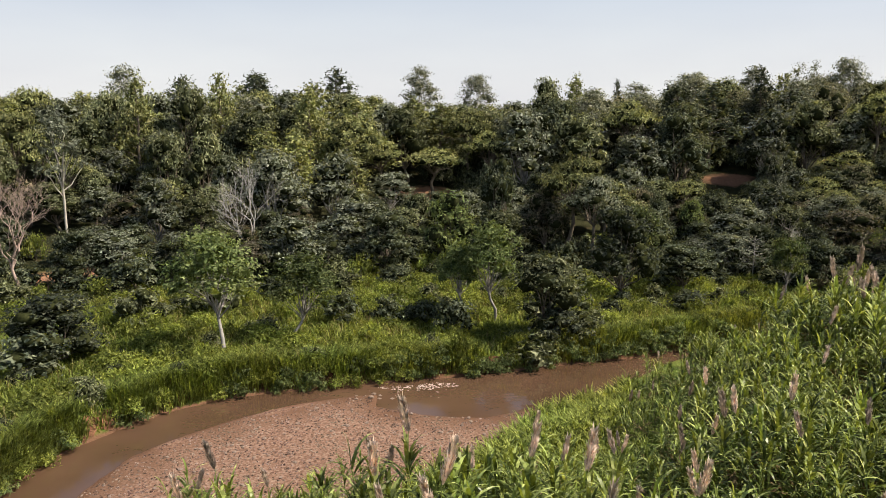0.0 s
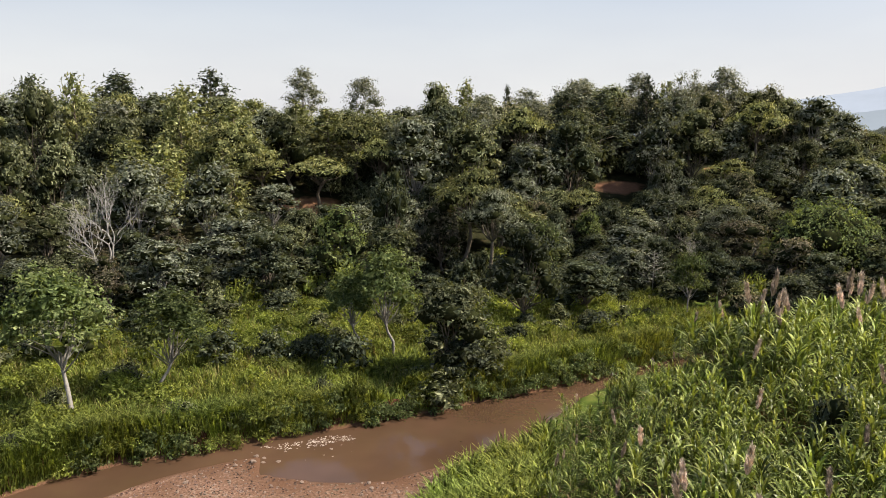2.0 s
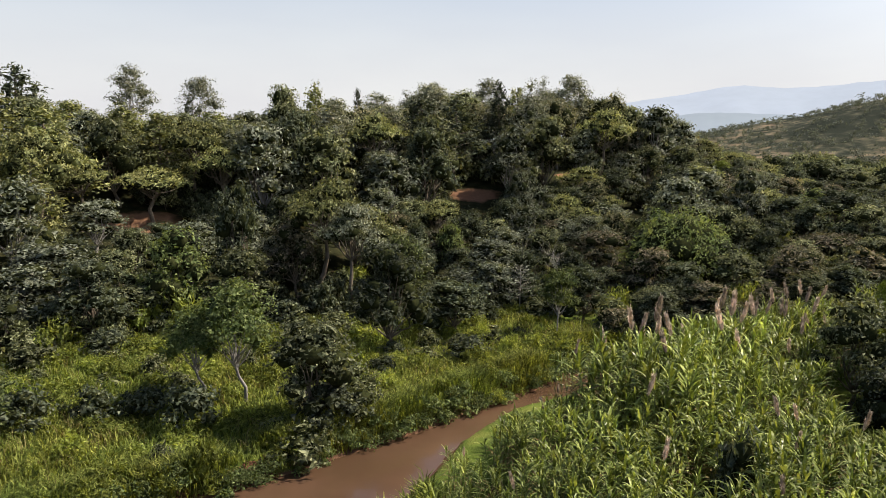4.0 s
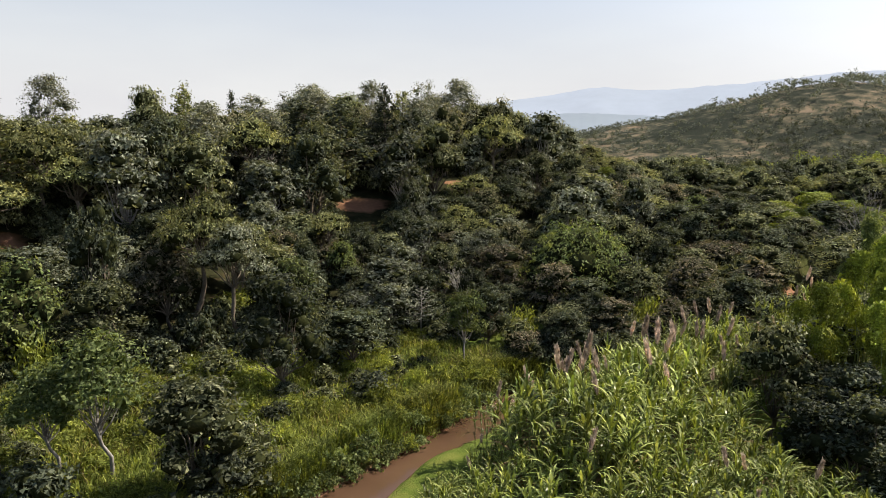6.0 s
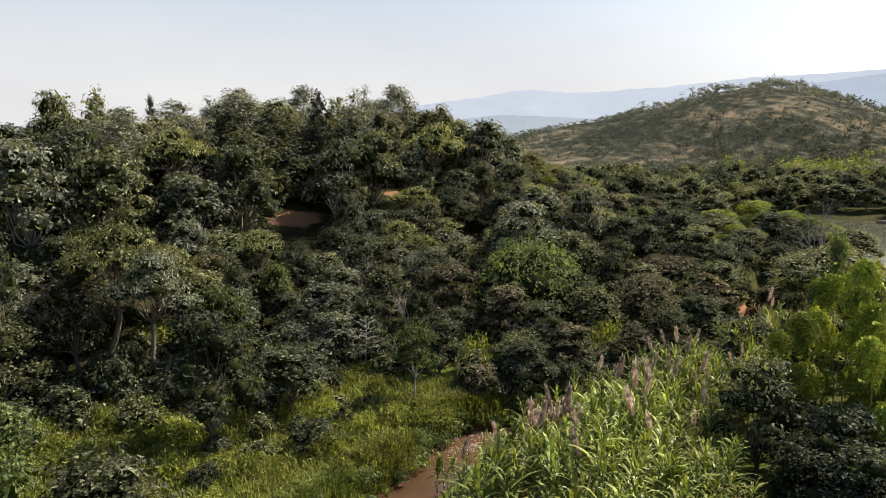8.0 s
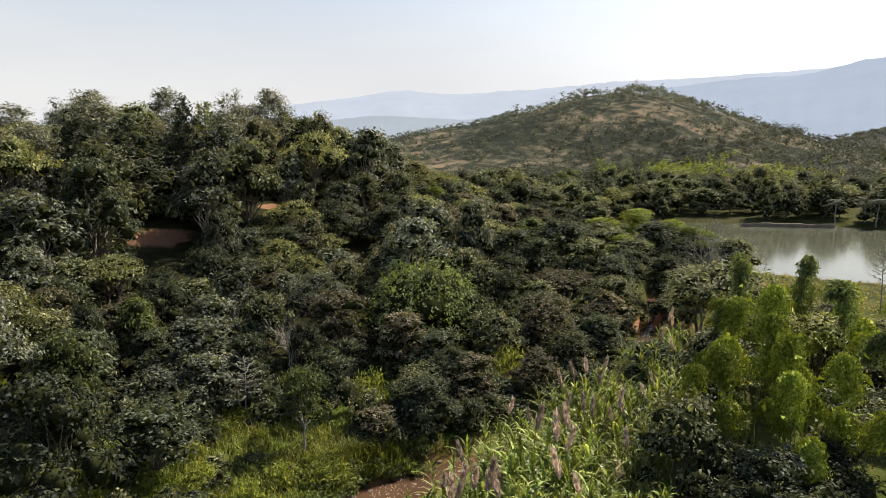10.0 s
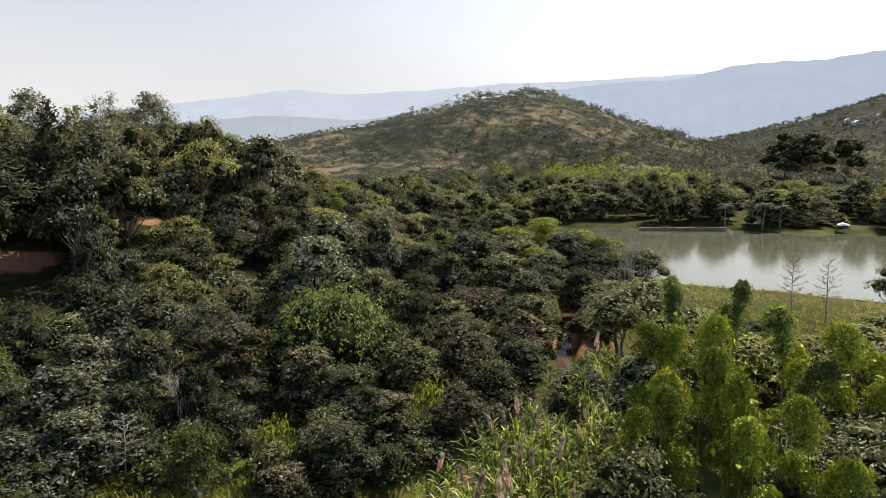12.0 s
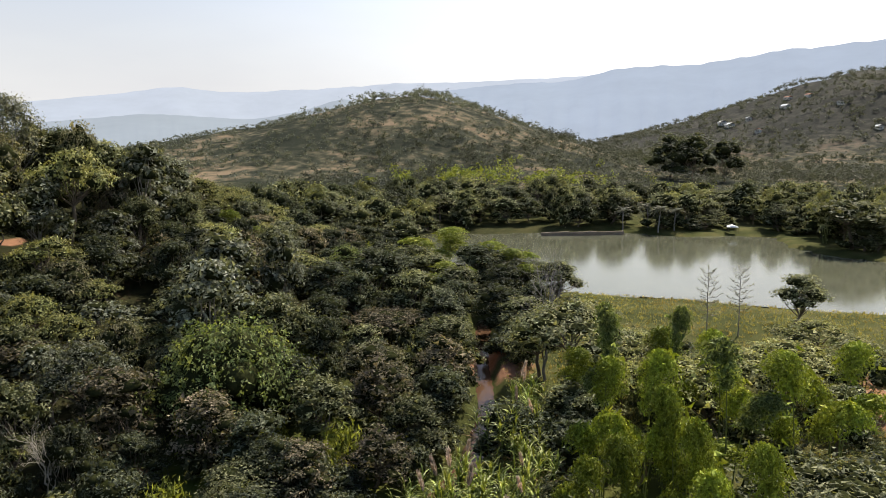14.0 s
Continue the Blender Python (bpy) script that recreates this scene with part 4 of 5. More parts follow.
# on the upper slope: kind, place, height, crown radius
for key, x, y, h, r in [
        ("pine", -36, 97, 16.9, 2.8), ("dark", 65.5, 97.4, 7.3, 3.3), ("bamboo", 88.8, 99.6, 6.5, 3.0), ("mid", -30, 100, 16.6, 3.6), ("dark", -24.8, 100.7, 11.2, 3.5),
        ("pine", -14.3, 101.0, 14.8, 3.0), ("pale", 69, 101, 8.0, 3.6), ("umbrella_dark", -41, 101, 15.9, 4.2), ("pale", 31.9, 101.3, 10.1, 4.3), ("mid", 81.4, 102.0, 8.3, 3.0),
        ("mid", -35.2, 102.5, 11.5, 5.2), ("umbrella", -4.7, 102.8, 8.7, 4.0), ("mid", 75.5, 103.0, 8.1, 2.9), ("pine", -27, 104, 16.7, 2.8), ("umbrella", 2.6, 104.1, 8.3, 4.7),
        ("umbrella", 11.2, 104.4, 10.2, 4.4), ("mid", 121.1, 105.1, 8.1, 5.6), ("pale", 31.8, 105.8, 8.9, 4.2), ("pine", -15.1, 106.3, 14.3, 3.6)]:
    plant(key, x, y, h, r)
# on the shoulder below the crest: kind, place, height, crown radius
for key, x, y, h, r in [
        ("pale", 64.7, 106.6, 10.0, 4.0), ("umbrella_dark", 65.0, 107.7, 5.3, 2.4), ("brown", 75.2, 108.2, 9.0, 3.4), ("pale", 55.6, 108.7, 10.5, 3.8), ("umbrella", -56, 110, 14, 4.0),
        ("pale", -8.3, 113.1, 10.2, 4.2), ("olive", 77.0, 114.2, 12.9, 3.0), ("pale", -10.2, 115.8, 9.6, 4.5), ("umbrella", 88, 116, 9.0, 4.5), ("gum", -44, 116, 16, 4.0),
        ("gum", 62.5, 117, 15, 3.6), ("umbrella_dark", 4.7, 117.3, 8.3, 5.1), ("pine_dark", 57, 118, 14, 2.6), ("pine_dark", -24.4, 119.0, 13.2, 3.3), ("gum", 72.1, 119.9, 14.7, 3.5),
        ("gum", 39, 120, 11.0, 3.6), ("mid", 52.5, 120.2, 8.2, 3.9), ("pine", 27, 121, 13.0, 2.8), ("olive", 46.7, 121.2, 8.9, 5.6)]:
    plant(key, x, y, h, r)
# on the crest: kind, place, height, crown radius
for key, x, y, h, r in [
        ("olive", 33, 122, 9.5, 5.2), ("mid", 22, 122, 13.1, 3.6), ("pine_dark", -37.9, 122.1, 13.0, 3.9), ("pine_dark", -26.1, 122.9, 13.0, 3.9), ("gum", 69.8, 125.0, 13.5, 2.5),
        ("pine", 65.1, 126.5, 11.5, 3.0), ("mid", 98.6, 130.1, 10.1, 5.2), ("pine_dark", 37.4, 133.3, 11.2, 1.2), ("pine_dark", -13.6, 133.5, 13.5, 4.3), ("gum", 66.4, 140.2, 13.3, 4.2),
        ("gum", 58.6, 152.4, 13.3, 4.9), ("gum", 55.2, 155.9, 12.0, 2.9), ("gum", 15, 160, 15, 4.5), ("gum", 1, 172, 17, 5.0)]:
    plant(key, x, y, h, r)
# by the river upstream: bamboo, round trees, a wide flat-topped tree
for key, x, y, h, r in [
        ("bamboo", 49.8, 38.5, 10.8, 2.2), ("bamboo", 47.5, 37.2, 10.6, 1.9), ("bamboo", 45.1, 40.0, 9.8, 2.2), ("bamboo", 46.5, 43.0, 8.2, 1.9), ("bamboo", 43.8, 36.0, 9.4, 2.0), ("bamboo", 46.1, 33.8, 10.2, 2.1),
        ("bamboo", 50.9, 40.6, 12.0, 2.4), ("bamboo", 57.0, 32.8, 10.8, 2.8), ("bamboo", 54.0, 43.5, 10.0, 2.4), ("bamboo_tall", 56.3, 43.6, 12.2, 1.5), ("bamboo_tall", 55.4, 36.4, 11.8, 2.2),
        ("bamboo_tall", 58.6, 44.4, 12.4, 1.4), ("bamboo_tall", 56.6, 40.0, 12.8, 1.4), ("bamboo", 60.0, 37.0, 10.5, 2.4), ("bamboo", 63.0, 30.5, 9.4, 2.8), ("bamboo", 62.0, 41.0, 9.5, 2.6), ("bamboo", 62.5, 46.0, 7.5, 2.4)]:
    plant(key, x, y, h, r)
for key, x, y, h, r in [
        ("mid", 41.6, 41.2, 7.8, 2.8), ("dark", 38.6, 35.0, 5.6, 3.0), ("dark", 42.0, 37.0, 6.2, 3.0), ("umbrella_dark", 50.6, 31.0, 7.8, 5.4), ("dark", 46, 34.6, 5.6, 2.8), ("dark", 41.5, 33.0, 5.4, 2.8), ("dark", 44.5, 39.6, 5.0, 2.6), ("dark", 37, 31, 4.4, 2.6),
        ("dark", 39.6, 37.2, 5.4, 2.4), ("dark", 55, 26, 5.0, 3.4), ("weed", 64.5, 51.2, 2.6, 1.6), ("mid", 60.5, 46, 5.0, 2.6), ("umbrella_dark", 69.5, 49.5, 8.4, 5.6), ("mid", 49, 44, 5.0, 2.4), ("umbrella", 66.0, 41.0, 6.5, 4.2), ("umbrella", 57.0, 24.0, 6.0, 5.0), ("umbrella", 75, 33.5, 5.0, 4.6), ("umbrella", 81, 30, 4.8, 4.0), ("umbrella", 71.5, 38, 5.0, 4.0), ("umbrella", 73, 45.5, 5.0, 4.0)]:
    plant(key, x, y, h, r)
for key, x, y, h, r in [
        ("mid", 96.5, 32.3, 5.6, 3.0), ("bamboo", 110, 80, 7.0, 5.0), ("bamboo", 104.5, 76, 7.2, 4.6), ("bamboo", 101.0, 67, 6.8, 4.0), ("bamboo", 97.5, 63, 6.0, 3.4), ("dark", 97, 71, 6.2, 4.2), ("dark", 95.5, 64, 5.0, 3.0), ("mid", 92.2, 72.9, 5.0, 3.4), ("shrub_dark", 23.3, 32.6, 5.2, 1.5)]:
    plant(key, x, y, h, r)

# weeds and shrubs of the meadow, plants along the cut bank
weed_rng = np.random.default_rng(51)
nb = np.array(NORTH_BANK)
for k in range(620):
    x, y = weed_rng.uniform(-40, 38), weed_rng.uniform(34, 72)
    if x > -19 and y < np.interp(x, nb[:, 0], nb[:, 1]) + 0.8 or y > forest_edge(x) or distance_to(RIVER, np.array([x]), np.array([y]))[0] < 0.8:
        continue
    u = weed_rng.random()
    if u < 0.74:
        plant("weed", x, y, weed_rng.uniform(0.7, 1.8), weed_rng.uniform(0.9, 2.0))
    elif u < 0.92:
        plant("shrub", x, y, weed_rng.uniform(0.8, 1.9), weed_rng.uniform(0.8, 1.5))
    else:
        plant("shrub_dark", x, y, weed_rng.uniform(0.8, 1.6), weed_rng.uniform(0.7, 1.2))
along = np.concatenate([[0], np.cumsum(np.hypot(*np.diff(nb, axis=0).T))])
for t_b in np.arange(6, 80, 0.5):
    x, y = np.interp(t_b, along, nb[:, 0]), np.interp(t_b, along, nb[:, 1])
    if weed_rng.random() < (0.7 if -17.5 < x < -12.5 else 0.15):
        continue
    side = weed_rng.uniform(-0.1, 0.8)
    plant("bank_plant" if weed_rng.random() < (0.75 if x > -7 else 0.25) else "weed", x - 0.25 * side, y + side, weed_rng.uniform(0.7, 1.4), weed_rng.uniform(0.7, 1.2))
# tall dry grass clump at the water's edge
plant("weed", 3.2, 48.6, 2.4, 1.2, label="tall half-dry reed clump by the water")
PLANTED = [p for p in PLANTED if p[2] > 1.95]

# leafless trees
for name, label, seed, x, y, h, bark in [("bare_tree", "bare grey tree with fine upright twigs", 3, -16.5, 72.5, 12.5, ASH_BARK), ("bare_tree", "leafless pinkish-grey tree at the forest edge", 4, -36.5, 67, 11.5, PINK_BARK),
                                         ("dead_tree", "dead white tree with twisted bare stems", 5, 40.6, 73.6, 6.5, PALE_BARK), ("bare_tree", "half-bare leaning grey tree by the stream", 9, 72.5, 52.2, 11.0, GREY_BARK)]:
    root = thing(name, label, "tree")
    root.matrix_basis = pose(x, y, height(x, y))
    part("wood", bare_mesh(seed, h, bark, 5, 0.015, 0.42), root)
    PLANTED.append((x, y, 1.2))

# bare soil clearings: place and reach
CLEARINGS = [(1, 106, 4.5, 3), (49.0, 110.5, 5.2, 3.4), (67.5, 113.5, 3.6, 2.6), (-34, 72, 5, 3), (45, 73.5, 2, 1.5), (77, 59.5, 4, 2)]


def cleared(x, y):
    return any(((x - a) / c) ** 2 + ((y - b) / d) ** 2 < 1 for a, b, c, d in CLEARINGS)


# bushes along the foot of the wood and under the trees
fill = np.random.default_rng(8)
for gx in np.arange(-48, 106, 2.9):
    for gd in (-1.0, 1.8, 4.6, 8.0, 12.0):
        x = gx + fill.uniform(-1.2, 1.2)
        y = float(forest_edge(x)) + gd + fill.uniform(-1, 1)
        if distance_to(RIVER, np.array([x]), np.array([y]))[0] < 1.2 or distance_to(LAKE, np.array([x]), np.array([y]))[0] < 3 or cleared(x, y) or fill.random() < 0.15:
            continue
        u = fill.random()
        plant("shrub_dark" if u < 0.5 else "shrub" if u < 0.85 else "weed", x, y, fill.uniform(1.8, 3.8) * (0.6 if gd < 0 else 1), fill.uniform(1.4, 2.3), label="leafy bush at the foot of the wood", called="forest_bush")
PLANTED = [p for p in PLANTED if p[2] > 2.35]

# undergrowth below the crest
for gx in np.arange(2, 92, 3.1):
    for gy in np.arange(99, 124, 3.3):
        x, y = gx + fill.uniform(-1.2, 1.2), gy + fill.uniform(-1.2, 1.2)
        if cleared(x, y) or not free(x, y, 0.6) or y - hill_foot(x) < 24:
            continue
        plant("shrub_dark" if fill.random() < 0.55 else "shrub", x, y, fill.uniform(2.4, 4.4), fill.uniform(1.6, 2.5), label="leafy bush in the undergrowth of the crest", called="undergrowth_bush")
PLANTED = [p for p in PLANTED if p[2] > 2.55]

# the rest of the wood on the hill, heights fitted to the camera's skyline
def skyline_top(x):
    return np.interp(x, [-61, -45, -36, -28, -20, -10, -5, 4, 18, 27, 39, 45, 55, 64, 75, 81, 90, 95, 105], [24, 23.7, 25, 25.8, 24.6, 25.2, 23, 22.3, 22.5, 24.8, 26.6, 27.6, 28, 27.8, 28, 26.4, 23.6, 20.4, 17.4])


spots = []
for gx in np.arange(-72, 150, 4.0):
    for gy in np.arange(58, 170, 4.0):
        x, y = gx + fill.uniform(-1.6, 1.6), gy + fill.uniform(-1.6, 1.6)
        d = y - float(forest_edge(x))
        up = y - float(hill_foot(x))
        if d < 1.5 or up > 64 or x + 0.25 * (y - 110) > 122 or x < -30 - 0.35 * y or cleared(x, y):
            continue
        if distance_to(RIVER, np.array([x]), np.array([y]))[0] < 2.0 or distance_to(LAKE, np.array([x]), np.array([y]))[0] < 4:
            continue
        if y > 142 or y > 130 and fill.random() < 0.3:
            continue
        spots.append((x, y, d, up))
for x, y, d, up in spots:
    if not free(x, y, 2.0):
        continue
    u = fill.random()
    if d < 14:
        key = ("dark" if u < 0.62 else "mid" if u < 0.84 else "brown") if x > 34 else "dark" if u < 0.40 else "mid" if u < 0.66 else "pale" if u < 0.9 else "brown"
        h, r = fill.uniform(3.6, 6.2), fill.uniform(2.0, 3.2)
    elif x < 16 and up > 24:
        key = "pine" if u < 0.36 else "umbrella" if u < 0.56 else "mid" if u < 0.78 else "pale" if u < 0.92 else "gum"
        h, r = fill.uniform(8.0, 11.5), fill.uniform(2.6, 3.6)
    elif up > 36:
        key = "gum" if u < 0.12 else "pine_dark" if u < 0.2 else "umbrella" if u < 0.36 else "olive" if u < 0.6 else "mid" if u < 0.8 else "dark" if u < 0.9 else "pale"
        h, r = (fill.uniform(9.5, 13.5), fill.uniform(2.8, 4.0)) if key in ("gum", "pine_dark") else (fill.uniform(7.0, 10.0), fill.uniform(3.0, 4.4))
    else:
        key = "umbrella" if u < 0.26 else "mid" if u < 0.46 else "pale" if u < 0.68 else "dark" if u < 0.86 else "brown"
        h, r = fill.uniform(4.6, 7.2), fill.uniform(2.3, 3.6)
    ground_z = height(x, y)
    ceiling = float(skyline_top(x)) + 0.8 - ground_z
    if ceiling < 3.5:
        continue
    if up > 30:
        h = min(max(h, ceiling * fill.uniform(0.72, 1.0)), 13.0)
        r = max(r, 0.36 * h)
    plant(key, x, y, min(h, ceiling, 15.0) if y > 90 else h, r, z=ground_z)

# trees that lean over the narrow upper river
for x, y, key, h, r in [(42, 60.2, "dark", 4.4, 2.6), (52, 57.6, "brown", 4.2, 2.4), (57, 57.4, "mid", 4.4, 2.4), (62, 57.6, "dark", 4.6, 2.6), (68, 60, "brown", 4.6, 2.8), (72, 61.6, "mid", 4.8, 2.8), (78, 64.4, "dark", 5, 3),
                        (80, 57.4, "mid", 4.8, 3.0), (84, 61, "dark", 5.0, 3.2), (88, 68, "mid", 5, 3), (93, 62, "dark", 5, 3.2), (97, 66, "mid", 5.5, 3.4)]:
    plant(key, x, y, h, r)

sb = np.array(SOUTH_BANK)
for k in range(150):
    x = fill.uniform(37, 92)
    if fill.random() < 0.55:
        y = np.interp(x, nb[:, 0], nb[:, 1]) + fill.uniform(0.5, 5)
    else:
        y = np.interp(x, sb[::-1, 0], sb[::-1, 1]) - fill.uniform(0.4, 4)
        if x < 74:
            continue
    plant("shrub_dark" if fill.random() < 0.6 else "shrub", x, y, fill.uniform(1.2, 2.8), fill.uniform(1.0, 1.9), label="dark bush overhanging the upper stream", called="stream_bush")
PLANTED = [p for p in PLANTED if p[2] > 1.95]

# the strip between river, bamboo and lake
for k in range(420):
    x, y = fill.uniform(56, 110), fill.uniform(28, 82)
    dr, dl = (distance_to(q, np.array([x]), np.array([y]))[0] for q in (RIVER, LAKE))
    open_field = 74 < x < 104 and 12 < y < 57
    if dr < 2.2 or dl < 4 or open_field or y > forest_edge(x) or not free(x, y, 1.4):
        continue
    u = fill.random()
    key = "mid" if u < 0.3 else ("umbrella_dark" if x < 82 else "mid") if u < 0.5 else "dark" if u < 0.7 else "bamboo" if u < 0.85 else "umbrella"
    plant(key, x, y, fill.uniform(3.8, 6.0), fill.uniform(2.2, 3.4))

# lake shore and valley beyond the water
for k in range(1500):
    x, y = fill.uniform(112, 235), fill.uniform(-40, 150)
    dl = distance_to(LAKE, np.array([x]), np.array([y]))[0]
    if dl < 6 or dl > 45 or x < 150 and y < 84 or not free(x, y, 1.3 + 0.015 * dl):
        continue
    u = fill.random()
    key = "far_dark" if u < 0.45 else "far_mid" if u < 0.75 else "far_umbrella" if u < 0.88 else "far_bamboo"
    plant(key, x, y, fill.uniform(6, 10.5), fill.uniform(3.6, 5.4))


PLANTED = [p for p in PLANTED if p[0] < 110 or p[2] > 3.7]
for k in range(420):
    x, y = fill.uniform(112, 235), fill.uniform(-40, 150)
    dl = distance_to(LAKE, np.array([x]), np.array([y]))[0]
    if dl < 5 or dl > 12 or x < 150 and y < 84:
        continue
    plant("far_dark" if fill.random() < 0.6 else "far_mid", x, y, fill.uniform(2.4, 4.4), fill.uniform(2.2, 3.2), label="dense low bush on the lake shore", called="shore_bush")


def far_woods(name, label, count, region, rng, leaf, size, hmin, hmax, per=22):
    bag = Bag()
    x, y = region(rng, count)
    z = land(x, y)
    for a, b, c in zip(x, y, z):
        h = rng.uniform(hmin, hmax)
        n = rng.integers(1, 4) if hmax > 2.5 else 1
        cs = np.array([a, b, c]) + rng.normal(0, 0.35, (n, 3)) * [h, h, 0] + np.array([0, 0, 1]) * rng.uniform(0.35, 0.7, (n, 1)) * h
        lobe_leaves(bag, cs, np.tile([h * 0.42, h * 0.42, h * 0.36], (n, 1)) * rng.uniform(0.7, 1.1, (n, 1)), n * per, size, rng, 0.1, 0.85, 0.6, inner=9, dense=False)
    return tagged(new(name, bag.mesh(name, [leaf])), label, "woods", kind="stuff")


def valley(rng, count):
    x, y = rng.uniform(115, 460, count), rng.uniform(-150, 330, count)
    hill2 = ((x - 422) / 120) ** 2 + ((y - 236) / 105) ** 2
    ok = (distance_to(LAKE, x, y) > 38) & (hill2 > 0.6) & (x + 0.9 * (y - 60) > 120) & (y < 0.9 * x + 60) & (x + 0.25 * (y - 110) > 118) & (y < 190 + 0.2 * (x - 200))
    return x[ok], y[ok]


def dry_hill(rng, count):
    x, y = rng.uniform(210, 640, count), rng.uniform(20, 430, count)
    bare = ripple(x, y, 19, 4.0) + 0.6 * ripple(x, y, 7, 1.0)
    hill2 = ((x - 422) / 190) ** 2 + ((y - 236) / 170) ** 2
    ok = (hill2 < 1) & (bare < 0.3)
    return x[ok], y[ok]


def house_hill(rng, count):
    x, y = rng.uniform(450, 1150, count), rng.uniform(-420, 240, count)
    return x, y


wood_rng = np.random.default_rng(77)
far_woods("valley_woods", "dense dark green woods on the valley floor", 3000, valley, wood_rng, LEAF_HAZED, 0.66, 4.0, 7.5, 30)
far_woods("hill_scrub", "scattered scrub on a dry grassy hill", 10000, dry_hill, wood_rng, LEAF_HAZED, 0.65, 1.0, 3.4, 6)
far_woods("valley_bamboo", "light green bamboo belt in the valley woods", 90, lambda rng, n: (rng.normal(275, 22, n), rng.normal(118, 30, n)), wood_rng, LEAF_BAMBOO, 0.8, 4.5, 7.5, 26)
far_woods("hilltop_trees", "open row of trees on the hilltop", 110, lambda rng, n: (rng.normal(424, 30, n), rng.normal(238, 30, n)), wood_rng, LEAF_HAZED, 0.9, 4.0, 7.0, 14)
far_woods("far_hill_scrub", "hazy scrub on a far settled hill", 5500, house_hill, wood_rng, LEAF_HAZED, 1.5, 2.4, 5.6, 8)

# ---- by the lake ----
def box_bag(bag, x0, x1, y0, y1, z0, z1, mat=0):
    v = [(x, y, z) for z in (z0, z1) for x, y in ((x0, y0), (x1, y0), (x1, y1), (x0, y1))]
    bag.add(v, [[0, 3, 2, 1], [4, 5, 6, 7], [0, 1, 5, 4], [1, 2, 6, 5], [2, 3, 7, 6], [3, 0, 4, 7]], mat)


def flat_mesh(name, bag, mats):
    return mesh_object(name, np.concatenate(bag.v), bag.f, mats, bag.m, True)


WALL_PAINT = noisy("plaster", [(0.3, (0.5, 0.47, 0.42)), (0.7, (0.72, 0.69, 0.63))], 0.8, rough=0.9, bump=0.1)
ROOF_METAL = noisy("metal_roof", [(0.3, (0.55, 0.57, 0.6)), (0.7, (0.8, 0.81, 0.83))], 0.7, rough=0.45, bump=0.05)
ROOF_TILE = noisy("clay_roof", [(0.3, (0.2, 0.09, 0.06)), (0.7, (0.36, 0.18, 0.12))], 1.5)
DARK_GAP = noisy("dark_opening", [(0.3, (0.02, 0.02, 0.02)), (0.7, (0.05, 0.045, 0.04))], 1.0, rough=0.5)
STONE = noisy("stone", [(0.3, (0.11, 0.075, 0.055)), (0.7, (0.27, 0.20, 0.16))], 2.0)
WALL_BROWN = noisy("old_wall", [(0.3, (0.13, 0.10, 0.075)), (0.7, (0.26, 0.21, 0.16))], 0.6)


def house_meshes(w, d, h, roof_mat):
    wall, roof, door, window = Bag(), Bag(), Bag(), Bag()
    box_bag(wall, -w / 2, w / 2, -d / 2, d / 2, -1.5, h)
    e, t = 0.5, 0.12
    v = [(-w / 2 - e, -d / 2 - e, h), (w / 2 + e, -d / 2 - e, h), (w / 2 + e, 0, h + d * 0.28), (-w / 2 - e, 0, h + d * 0.28), (w / 2 + e, d / 2 + e, h), (-w / 2 - e, d / 2 + e, h)]
    v += [(a, b, c + t) for a, b, c in v]
    roof.add(v, [[0, 3, 2, 1], [3, 5, 4, 2], [6, 7, 8, 9], [9, 8, 10, 11], [0, 1, 7, 6], [5, 11, 10, 4], [0, 6, 9, 3], [3, 9, 11, 5], [1, 2, 8, 7], [2, 4, 10, 8]])
    box_bag(door, -w / 2 - 0.03, -w / 2 + 0.02, -0.5, 0.5, 0, 2.1)
    box_bag(window, -w / 2 - 0.03, -w / 2 + 0.02, d * 0.22, d * 0.38, 0.9, 2.0)
    return [("wall", flat_mesh("wall", wall, [WALL_PAINT])), ("roof", flat_mesh("roof", roof, [roof_mat])), ("door", flat_mesh("door", door, [DARK_GAP])), ("window", flat_mesh("window", window, [DARK_GAP]))]


house_kinds = [house_meshes(10, 7, 2.8, ROOF_METAL), house_meshes(14, 8, 3.0, ROOF_METAL), house_meshes(9, 6, 2.6, ROOF_TILE), house_meshes(7, 6, 2.6, ROOF_METAL)]
house_rng = np.random.default_rng(61)


def place_house(x, y, which, turn, label, name="house", size=0.75):
    root = thing(name, label, "house", "hillside houses")
    root.matrix_basis = pose(x, y, height(x, y), 0, 0, turn) @ Matrix.Diagonal((size, size, size, 1))
    for nm, me in house_kinds[which]:
        part(nm, me, root)


for x, y in [(712, 75), (732, 83), (663, 50), (773, 29), (913, 41), (912, 4), (950, -22), (940, 114), (930, 66), (909, -47), (930, -58), (935, -32), (890, -62), (733, 31), (630, -31), (720, 60), (760, 12), (700, -10), (900, -20), (860, -75)]:
    place_house(x, y, house_rng.integers(4), house_rng.uniform(-40, 40), "small white house with a pale metal roof on the hill")
place_house(181, 15, 1, 8, "low white building behind the lakeside lawn", size=1.0)
